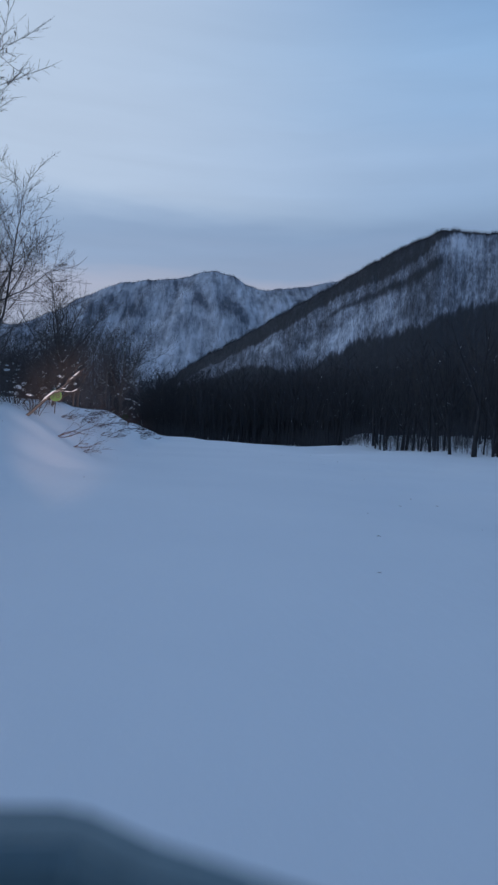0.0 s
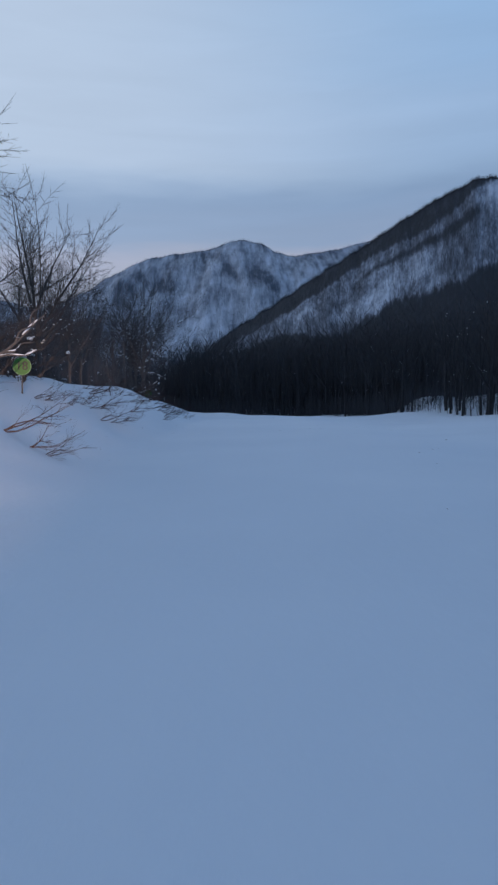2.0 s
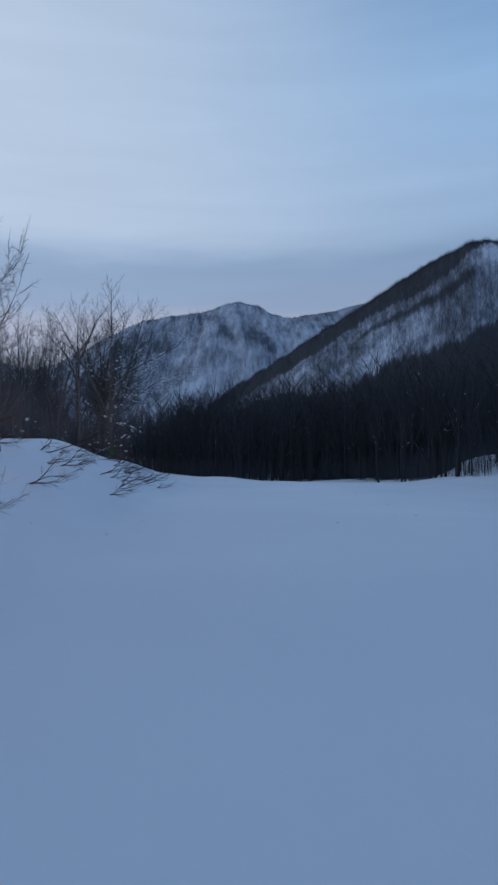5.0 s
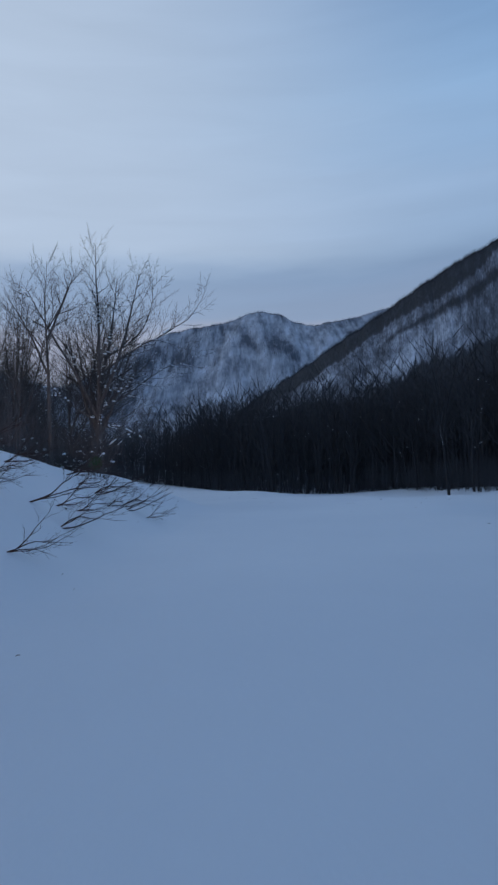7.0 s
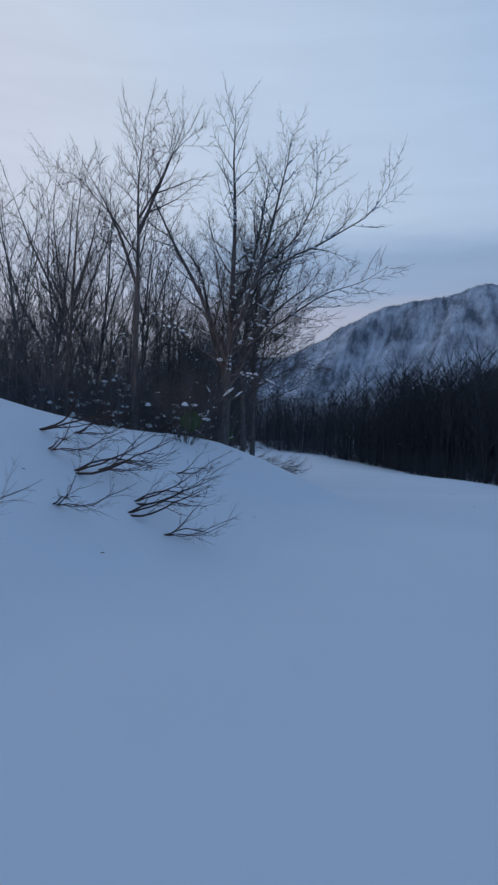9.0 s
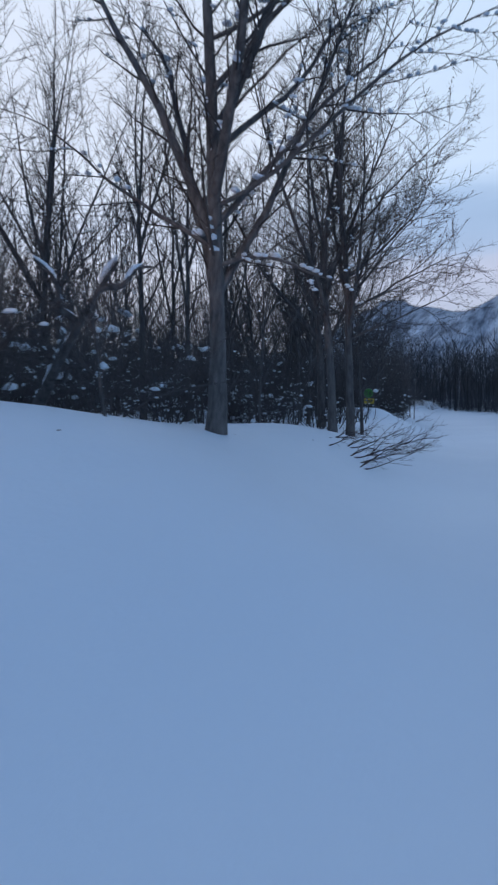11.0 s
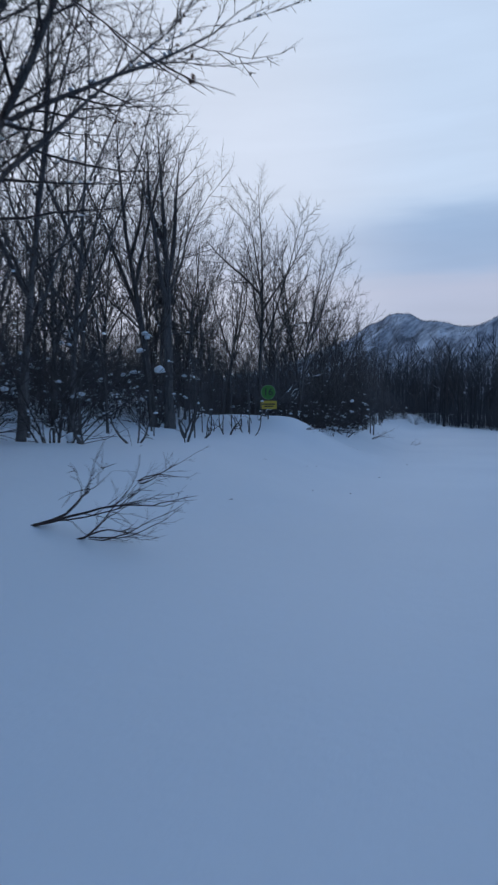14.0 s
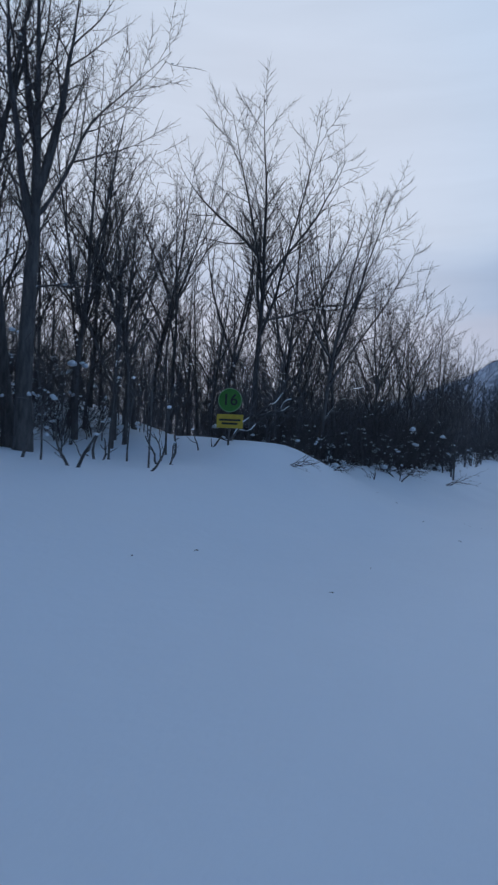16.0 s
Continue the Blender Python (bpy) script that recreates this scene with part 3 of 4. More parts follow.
def branch_meshes(seed, length, forks, twigs, r0):
    """A branch pressed down by snow: it springs from the snow and fans out low."""
    rng = random.Random(seed)
    wood = Sticks()
    for f in range(forks):
        a = rng.uniform(-0.38, 0.38)
        main = grow(rng, (0, 0, -0.12), (math.cos(a), math.sin(a), rng.uniform(0.12, 0.5)), length * rng.uniform(0.75, 1.1), 10, 0.15, -0.012)
        r = r0 * rng.uniform(0.6, 1.0)
        wood.tube(main, [r * (1 - 0.088 * k) for k in range(11)], 6)
        for i in range(twigs):
            p, d = along(main, rng.uniform(0.18, 0.97))
            tw = grow(rng, p, off(rng, d, rng.uniform(0.2, 0.6)), length * rng.uniform(0.12, 0.42), 5, 0.17, 0.0)
            tr = r * rng.uniform(0.22, 0.45)
            wood.tube(tw, [tr * (1 - 0.15 * k) for k in range(6)], 3)
            for j in range(3):
                q, e = along(tw, rng.uniform(0.3, 0.95))
                wood.tube(grow(rng, q, off(rng, e, rng.uniform(0.3, 0.7)), length * rng.uniform(0.05, 0.15), 2, 0.12, 0.0), [tr * 0.5, tr * 0.4, tr * 0.2], 3)
    return {"spray": wood.mesh("spray", REDTWIG)}


def put(src, x, y, turn, scale=1.0, tilt=(0, 0), sink=0.0):
    ob = copy_thing(src, pose(*spot(x, y, -sink), tilt[0], tilt[1], turn))
    ob.scale = (scale, scale, scale)
    return ob


def edge_x(y):
    """Left limit of the open snow, where the thick woods begin."""
    return float(track_x(y)) - (9.5 if y < 104 else 8.0)


def wood_edge(y):
    """Left limit of the woods across the field."""
    return float(np.interp(y, [20, 50, 60, 80, 102, 115, 142, 172, 200], [26, 20, 19.5, 17, 12.5, 3.0, -8.0, -33.0, -70.0]))


rng = random.Random(11)
BANK_GROUP, EDGE_GROUP = "bare trees on the snow bank", "bare trees at the edge of the woods"
LARGE = [make_plant("bare_tree", beech_meshes(100 + i, h, r, cl, ld, tl, bo, gp, 0.0055, sn), lb, "tree", BANK_GROUP)
         for i, (h, r, cl, ld, tl, bo, gp, sn, lb) in enumerate((
             (10.5, 0.095, 0.30, 2, 22, 0.22, 0.40, 0.04, "tall bare dark beech with fine twigs in deep snow"),
             (10.5, 0.090, 0.26, 5, 36, 0.22, 0.44, 0.04, "bare beech parting into a fan of leaders in snow"),
             (10.5, 0.100, 0.22, 3, 30, 0.24, 0.42, 0.10, "forked bare tree with snow lodged on its limbs"),
             (9.5, 0.085, 0.14, 5, 52, 0.26, 0.40, 0.08, "low wide-crowned bare tree with bowed limbs in snow")))]
SMALL = [make_plant("bare_tree", beech_meshes(200 + i, 7.5, 0.05, cl, ld, tl, bo, 0.55, 0.0065, 0.02, spray=0.62), "slender bare young tree standing in snow", "tree", BANK_GROUP)
         for i, (cl, ld, tl, bo) in enumerate(((0.25, 1, 20, 0.20), (0.2, 2, 30, 0.22), (0.16, 3, 34, 0.22), (0.3, 2, 24, 0.2), (0.22, 3, 40, 0.24)))]
FAR = [make_plant("bare_tree", beech_meshes(300 + i, 10.0, 0.09, cl, ld, tl, 0.23, 0.8, 0.012, 0.03, spray=0.36, bark=DARK_BARK, bark_thin=FAR_WOOD), "bare dark tree at the edge of the woods", "tree", EDGE_GROUP)
       for i, (cl, ld, tl) in enumerate(((0.3, 1, 24), (0.25, 2, 30), (0.3, 3, 30), (0.35, 1, 18), (0.2, 3, 38)))]
STOUT = [make_plant("bare_tree", beech_meshes(330 + i, 9.5, 0.17, cl, ld, tl, 0.23, 0.8, 0.012, 0.10, spray=0.36, bark=DARK_BARK, bark_thin=FAR_WOOD), "stout dark tree with snow flecks at the edge of the woods", "tree", EDGE_GROUP)
         for i, (cl, ld, tl) in enumerate(((0.3, 1, 20), (0.22, 2, 30), (0.14, 3, 28)))]
MID = [make_plant("bare_tree", beech_meshes(350 + i, 8.0, 0.06, cl, ld, tl, 0.22, 0.8, 0.0095, 0.14, spray=0.36, pad=1.7), "bare dark tree within the woods", "tree", EDGE_GROUP)
       for i, (cl, ld, tl) in enumerate(((0.3, 1, 24), (0.25, 2, 30), (0.2, 3, 34), (0.35, 2, 20)))]
SHRUB = [make_plant("shrub", shrub_meshes(400 + i, h, 2.4, 17, 12, sn), "tangled dark leafless shrub flecked with clumps of snow", "shrub", "shrubs behind the bank")
         for i, (h, sn) in enumerate(((2.6, 2), (3.2, 2), (2.2, 2), (3.6, 2), (1.6, 3)))]
LADEN = [make_plant("shrub", shrub_meshes(450 + i, h, 2.6, 13, 11, 5), "tangled leafless shrub laden with lumps of snow", "shrub", "shrubs behind the bank")
         for i, h in enumerate((3.0, 3.8, 2.4))]
BRANCH = [make_plant("snow_bent_branch", branch_meshes(500 + i, ln, fk, tw, r), "thin reddish-brown branch bent low over the snow", "branch", "branches on the snow")
          for i, (ln, fk, tw, r) in enumerate(((2.2, 3, 6, 0.026), (1.5, 4, 6, 0.016), (2.8, 3, 6, 0.030), (1.1, 5, 6, 0.012)))]
WIDE = [make_plant("bare_tree", beech_meshes(380 + i, 10.0, 0.085, cl, ld, tl, 0.22, 0.5, 0.0088, 0.03, spray=0.72), "bare beech with a dense feathery crown behind the marker", "tree", BANK_GROUP)
        for i, (cl, ld, tl) in enumerate(((0.3, 4, 32), (0.24, 5, 38), (0.34, 3, 26)))]
PROTOS = WIDE + LARGE + SMALL + FAR + STOUT + MID + SHRUB + LADEN + BRANCH

# trees that stand out on the bank, each grown for itself: x, y, height, radius, clear share, leaders, tilt, bough, gap, snow, leaves, limbs, label
SINGLE = [(-5.75, 73.6, 12.4, 0.175, 0.22, 4, 34, 0.18, 0.42, 0.30, 0.0, ((2.2, 214, 24, 7.6, 0.125), (2.9, 28, 66, 2.6, 0.06), (3.6, 34, 46, 5.6, 0.085), (3.2, 200, 58, 4.5, 0.06), (4.8, 22, 52, 6.8, 0.08), (3.9, 12, 68, 6.8, 0.06), (5.8, 8, 44, 7.6, 0.07), (6.6, 24, 52, 6.4, 0.055)),
           "stout tall forked tree with far-reaching limbs holding snow"),
          (-9.8, 69.9, 9.6, 0.10, 0.48, 2, 24, 0.18, 0.38, 0.05, 0.0, ((5.4, 205, 48, 3.4, 0.04), (6.4, 20, 40, 3.4, 0.045)), "slim upright bare beech with a narrow feathery crown"),
          (-7.55, 82.55, 12.5, 0.135, 0.30, 3, 24, 0.20, 0.38, 0.10, 0.02, ((3.4, 210, 58, 4.6, 0.05), (4.6, 190, 48, 5.0, 0.05)), "straight bare beech standing close beside another"),
          (-7.35, 83.4, 12.5, 0.135, 0.27, 3, 26, 0.20, 0.38, 0.08, 0.09, ((3.0, 30, 68, 4.6, 0.05), (3.9, 38, 60, 4.9, 0.055), (5.0, 25, 54, 5.0, 0.055), (6.2, 42, 48, 5.0, 0.05), (4.4, 350, 60, 4.2, 0.045)),
           "straight bare beech with a few brown leaves on its outer twigs"),
          (-10.1, 87.2, 11.0, 0.165, 0.25, 4, 34, 0.22, 0.42, 0.14, 0.05, ((2.8, 20, 60, 5.0, 0.07), (4.1, 28, 80, 5.6, 0.065), (5.2, 32, 72, 5.6, 0.06)), "forked bare beech with snow lodged on its limbs"),
          (-8.2, 86.6, 5.5, 0.065, 0.35, 1, 25, 0.20, 0.45, 0.15, 0.0, (), "thin bare young tree with a snowy broken stem"),
          (-17.6, 100.9, 11.6, 0.155, 0.36, 3, 22, 0.19, 0.40, 0.06, 0.0, ((3.6, 215, 45, 5.0, 0.05),), "tall bare beech with steep ascending limbs at the bank"),
          (-16.65, 100.7, 11.4, 0.185, 0.40, 3, 26, 0.20, 0.40, 0.08, 0.0, ((4.9, 48, 44, 6.2, 0.06), (3.4, 44, 72, 2.8, 0.035)), "tall bare beech with one long leaning limb"),
          (-18.4, 109.7, 11.4, 0.11, 0.34, 5, 40, 0.19, 0.40, 0.04, 0.0, ((4.2, 50, 52, 5.4, 0.05),), "bare beech with a broad fan-shaped crown behind the marker"),
          (-17.6, 112.4, 9.6, 0.09, 0.30, 3, 30, 0.20, 0.42, 0.04, 0.0, ((3.2, 40, 36, 6.4, 0.05),), "bare beech leaning outward over the bank"),
          (-20.0, 106.3, 8.0, 0.085, 0.30, 4, 38, 0.24, 0.44, 0.03, 0.0, (), "bare beech with a rounded feathery crown"),
          (-8.2, 26.2, 9.4, 0.11, 0.18, 4, 36, 0.30, 0.34, 0.16, 0.03, ((3.6, 5, 66, 3.6, 0.045), (5.0, 20, 62, 3.2, 0.04)), "bare beech with level sprays of twigs dusted with snow"),
          (-8.15, 38.8, 7.3, 0.10, 0.16, 7, 35, 0.26, 0.38, 0.16, 0.0, ((2.2, 5, 58, 3.0, 0.05), (1.6, 340, 68, 3.0, 0.04), (3.2, 20, 50, 3.0, 0.045)), "low spreading bare tree with snow along its limbs"),
          (-8.6, 45.5, 6.3, 0.08, 0.18, 5, 38, 0.26, 0.40, 0.10, 0.0, (), "small bare tree with a rounded crown on the bank"),
          (-9.2, 50.6, 6.0, 0.075, 0.20, 4, 34, 0.26, 0.42, 0.08, 0.0, (), "small bare tree with upright limbs on the bank"),
          (-7.4, 13.6, 10.5, 0.11, 0.2, 3, 30, 0.24, 0.4, 0.1, 0.05, ((6.0, 20, 70, 4.0, 0.045), (4.8, 40, 74, 3.6, 0.04)), "bare beech with long level limbs over the snow")]
for k, (x, y, h, r, cl, ld, tl, bo, gp, sn, lv, lm, lb) in enumerate(SINGLE):
    make_plant("bare_tree", beech_meshes(600 + k + min(k, 1), h, r * 1.05, cl, ld, tl, bo * 1.15, gp * 0.74, 0.006, sn, lv, [(*q[:4], q[4] * 0.8) for q in lm], 1.4 if k == 3 else 1.05, 1.7 if k == 0 else 1.0), lb, "tree", BANK_GROUP).matrix_world = pose(*spot(x, y), *((-3.0, 6.5) if k == 0 else (0.0, 0.0)))
# others like them: kind, x, y, turn, size
NAMED = [(0, -10.4, 67.2, 10, 0.68), (0, -19.8, 104.0, 20, 1.0), (1, -20.0, 114.0, 10, 0.75),
         (1, -11.3, 27.5, 20, 0.95), (0, -9.6, 41.0, 50, 0.6), (1, -11.2, 31.4, 10, 0.85), (3, -11.0, 33.0, 210, 0.85), (3, -10.4, 44.0, 40, 0.6), (0, -10.6, 49.0, 90, 0.65), (1, -11.4, 53.5, 30, 0.7), (2, -9.4, 18.5, 90, 1.0),
         (1, -11.8, 58.0, 70, 0.58), (0, -12.4, 63.5, 130, 0.6), (0, -11.5, 80.5, 30, 1.05), (2, -12.4, 90.6, 20, 1.0), (0, -12.4, 84.4, 140, 1.05), (1, -14.6, 94.0, 100, 1.0), (0, -11.2, 78.0, 60, 1.05), (0, -18.6, 104.8, 160, 0.7),
         (2, -10.6, 24.6, 140, 0.9), (3, -10.4, 35.0, 300, 0.8), (2, -13.4, 88.0, 200, 1.0), (1, -13.0, 71.5, 80, 1.0), (2, -12.0, 75.0, 10, 1.0), (1, -15.0, 79.0, 200, 1.05), (0, -14.8, 84.0, 20, 1.05), (2, -16.5, 90.0, 300, 1.0), (1, -17.5, 96.0, 130, 0.95),
         (1, -21.0, 104.6, 0, 0.85), (1, -22.0, 108.4, 70, 0.95), (2, -23.5, 102.6, 150, 0.95), (1, -20.6, 116.4, 200, 0.85), (2, -20.4, 120.6, 40, 0.85), (1, -21.2, 125.4, 110, 0.88), (2, -22.2, 130.6, 250, 0.85), (1, -23.6, 136.4, 20, 0.82)]
for k, (x, y, size) in enumerate(((-18.9, 115.4, 1.05), (-19.9, 113.0, 1.05), (-20.8, 108.4, 0.9), (-21.6, 111.6, 1.0), (-19.4, 119.4, 0.9), (-20.6, 123.0, 0.85), (-21.5, 127.0, 0.8), (-22.2, 131.0, 0.78),
                                  (-23.4, 136.0, 0.75), (-24.8, 141.0, 0.7), (-19.2, 104.9, 0.75), (-21.2, 101.8, 0.85), (-26.5, 148.0, 0.66), (-22.6, 106.4, 0.95))):
    put(WIDE[k % 3], x, y, 67 * k, size)
for k, x, y, turn, size in NAMED:
    put(LARGE[k], x, y, turn, size)
# young trees among them
for k, x, y, turn, size in [(0, -8.3, 86.7, 0, 0.75), (1, -14.9, 97.6, 40, 0.7), (3, -16.4, 104.4, 80, 0.6), (0, -16.0, 102.4, 10, 0.55), (2, -6.9, 47.4, 0, 0.5),
                            (3, -10.5, 71.5, 20, 1.0), (2, -6.9, 71.0, 20, 0.45),
                            (1, -19.5, 121.5, 20, 1.0), (3, -18.6, 125.6, 220, 0.95), (0, -21.5, 124.0, 60, 1.05), (2, -20.8, 129.0, 20, 0.9), (1, -23.0, 133.0, 140, 0.95), (3, -22.0, 119.0, 140, 1.1),
                            (0, -12.4, 63.0, 0, 0.72), (2, -13.5, 66.0, 50, 0.8), (1, -12.0, 69.5, 90, 0.85), (3, -14.5, 70.5, 140, 1.1), (0, -11.6, 73.8, 220, 1.05), (2, -13.8, 75.0, 10, 1.1), (1, -16.0, 67.0, 80, 0.9), (3, -15.5, 62.0, 20, 0.8),
                            (0, -13.9, 101.8, 60, 0.42), (3, -15.6, 102.6, 160, 0.45), (0, -16.0, 101.2, 200, 0.4), (3, -14.6, 99.9, 20, 0.4), (0, -12.9, 97.2, 90, 0.42),
                            (1, -19.0, 117.5, 0, 0.9), (2, -20.6, 121.5, 70, 0.95), (0, -19.6, 127.5, 10, 1.0), (3, -21.9, 127.0, 100, 1.05), (1, -22.8, 130.5, 200, 0.95), (2, -24.5, 136.0, 10, 1.0), (0, -25.5, 140.0, 50, 1.0),
                            (0, -13.2, 91.5, 60, 0.9), (3, -13.8, 93.6, 160, 0.95), (1, -12.5, 88.5, 100, 0.8), (2, -9.0, 80.6, 100, 1.0), (3, -18.2, 111.0, 120, 1.05), (0, -12.9, 90.2, 200, 0.9), (2, -14.4, 95.2, 300, 0.95)]:
    put(SMALL[k], x, y, turn, size)
for i in range(26):
    y = 103.0 + 40.0 * (i + rng.random()) / 26
    x = edge_x(y) - 2.0 - rng.uniform(0.0, 7.0)
    put(SMALL[i % 5], x, y, rng.uniform(0, 360), rng.uniform(0.8, 1.15), (rng.uniform(-3, 3), rng.uniform(-3, 3)))

for i in range(12):
    y = 57.0 + 17.0 * (i + rng.random()) / 12
    put(SMALL[i % 5], edge_x(y) - 1.6 - rng.uniform(0.0, 6.0), y, rng.uniform(0, 360), rng.uniform(0.6, 0.8))

taken = [(a, b) for _, a, b, _, _ in NAMED] + [(q[0], q[1]) for q in SINGLE]
for i in range(66):
    y = rng.uniform(14, 175) if i % 3 else rng.uniform(78, 150)
    x = edge_x(min(y, 150)) - abs(rng.gauss(0, 8)) - (1.0 if y < 60 else 2.0)
    if min((x - a) ** 2 + (y - b) ** 2 for a, b in taken) < 2.5:
        continue
    taken.append((x, y))
    src = rng.choice(SMALL)
    put(src, x, y, rng.uniform(0, 360), rng.uniform(0.7, 1.1) * (0.75 if y < 64 else 1.0), (rng.uniform(-4, 4), rng.uniform(-4, 4)))

signs = [(-7.27, 33.76), (-15.25, 105.4)]
for x, y, size in [(-7.4, 30.2, 0.9), (-8.0, 35.6, 1.0), (-8.4, 38.6, 1.0), (-7.3, 67.9, 0.7), (-8.6, 70.3, 1.0), (-7.4, 71.8, 0.9), (-6.6, 73.3, 0.7), (-8.6, 31.5, 1.1), (-17.6, 112.5, 1.1), (-18.4, 114.6, 1.2), (-17.8, 117.0, 1.1), (-18.8, 119.4, 1.3), (-19.6, 122.4, 1.3), (-20.4, 125.6, 1.3), (-17.9, 110.2, 1.0), (-21.5, 129.0, 1.3),
                   (-9.6, 78.6, 1.0), (-10.2, 81.0, 1.1), (-9.8, 86.2, 1.0), (-10.8, 90.2, 1.1), (-12.0, 86.5, 1.2), (-11.8, 82.8, 1.2)]:
    put(rng.choice(SHRUB), x, y, rng.uniform(0, 360), size)
for i in range(112):
    y = 14 + 150 * (i + rng.random()) / 112
    x = edge_x(min(y, 150)) + 0.9 - abs(rng.gauss(0, 4.5)) - (2.6 if 76 < y < 110 else 0.0)
    if min(math.hypot(x - a, y - b) for a, b in signs) < 2.0:
        continue
    put(rng.choice(SHRUB), x, y, rng.uniform(0, 360), rng.uniform(0.7, 1.2))

for i in range(46):
    y = 70.0 + 36.0 * (i + rng.random()) / 46
    x = float(track_x(y)) - 9.6 - abs(rng.gauss(0, 3.5)) - (2.0 if y > 92 else 0.0)
    if min(math.hypot(x - a, y - b) for a, b in signs) > 2.0:
        put(rng.choice(LADEN), x, y, rng.uniform(0, 360), rng.uniform(0.7, 1.15))

# branches pressed down on the bank: kind, x, y, turn, size
for k, x, y, turn, size in [(0, -5.9, 27.6, 20, 1.0), (1, -5.2, 27.4, -10, 1.0), (3, -4.8, 27.2, 10, 1.1), (0, -5.7, 38.2, 35, 0.8), (1, -5.5, 39.2, 20, 0.9), (3, -6.5, 38.4, 60, 1.0), (2, -6.3, 40.2, 25, 0.7),
                            (1, -5.3, 41.0, 10, 0.8), (1, -5.7, 45.6, 20, 1.1), (1, -4.6, 50.5, 20, 0.9), (2, -5.7, 54.8, 25, 0.75), (0, -4.9, 54.2, 40, 0.8), (1, -5.6, 56.2, 25, 1.0), (1, -5.3, 56.9, 15, 1.0),
                            (0, -5.75, 60.45, 35, 0.9), (1, -5.8, 61.2, 30, 1.0), (2, -6.7, 61.0, 25, 0.7), (1, -6.8, 62.1, 12, 0.9), (0, -5.0, 60.9, 30, 0.75), (0, -4.76, 60.3, 22, 0.75), (1, -4.2, 60.3, 15, 0.8), (1, -5.05, 59.1, -8, 0.8),
                            (1, -5.6, 63.7, 30, 0.7),
                            (2, -4.45, 76.85, 44, 0.52), (0, -4.85, 77.2, 45, 0.75), (0, -5.5, 78.6, 50, 0.7), (2, -5.4, 77.4, 78, 0.45), (1, -5.0, 78.4, 38, 0.9), (0, -4.2, 76.2, 58, 0.6), (1, -6.3, 79.6, 20, 0.9),
                            (1, -5.8, 82.7, 15, 0.65), (0, -5.45, 82.9, 12, 0.5), (2, -6.9, 86.2, 44, 0.72), (1, -6.5, 86.4, 40, 0.9), (0, -8.1, 89.2, 30, 0.5),
                            (3, -14.0, 106.2, 30, 1.0), (1, -15.3, 110.0, 20, 0.6), (0, -18.4, 118.8, 40, 0.8), (1, -18.2, 119.6, 30, 1.0), (3, -18.0, 118.4, 10, 1.2), (0, -17.5, 122.2, 10, 0.8), (1, -17.6, 130.0, 10, 0.7)]:
    put(BRANCH[k], x, y, turn, size)
for i in range(20):
    y = 33.0 + 28.0 * (i + rng.random()) / 20
    x = float(track_x(y)) - 5.2 - rng.uniform(0.0, 2.4)
    put(BRANCH[rng.choice((0, 1, 1, 3))], x, y, rng.uniform(-15, 65), rng.uniform(0.8, 1.15))

# single trees along the far edge of the field: kind, x, y, turn, size
for k, x, y, turn, size in [(0, 16.74, 79.3, 30, 0.95), (2, 19.2, 72.4, 80, 1.0), (1, 20.1, 71.3, 140, 0.8), (1, 19.3, 62.2, 20, 0.95), (2, 19.4, 59.3, 200, 0.75), (2, 18.6, 52.5, 260, 0.7), (1, 18.8, 48.8, 310, 0.8), (0, 19.6, 46.2, 60, 1.15),
                            (2, 20.6, 45.2, 0, 0.7), (1, 16.1, 84.1, 10, 0.7), (0, 20.3, 80.6, 45, 0.6), (2, 20.9, 81.4, 100, 0.7), (1, 13.1, 108.1, 170, 0.9), (2, 16.6, 112.0, 220, 0.9), (0, 22.2, 77.5, 0, 0.9), (1, 21.0, 66.0, 90, 0.8), (2, 20.2, 55.8, 30, 0.9)]:
    put(STOUT[k], x, y, turn, size, (2.0 * math.sin(turn), 2.0 * math.cos(turn)), 0.1)
put(FAR[3], 12.06, 85.65, 40, 1.1)

count = 0
while count < 115:
    y = rng.uniform(30, 176)
    x = wood_edge(y) + abs(rng.gauss(0, 2.2))
    if x > 60:
        continue
    count += 1
    put(rng.choice(FAR), x, y, rng.uniform(0, 360), rng.uniform(0.7, 1.05), (rng.uniform(-3, 3), rng.uniform(-3, 3)))


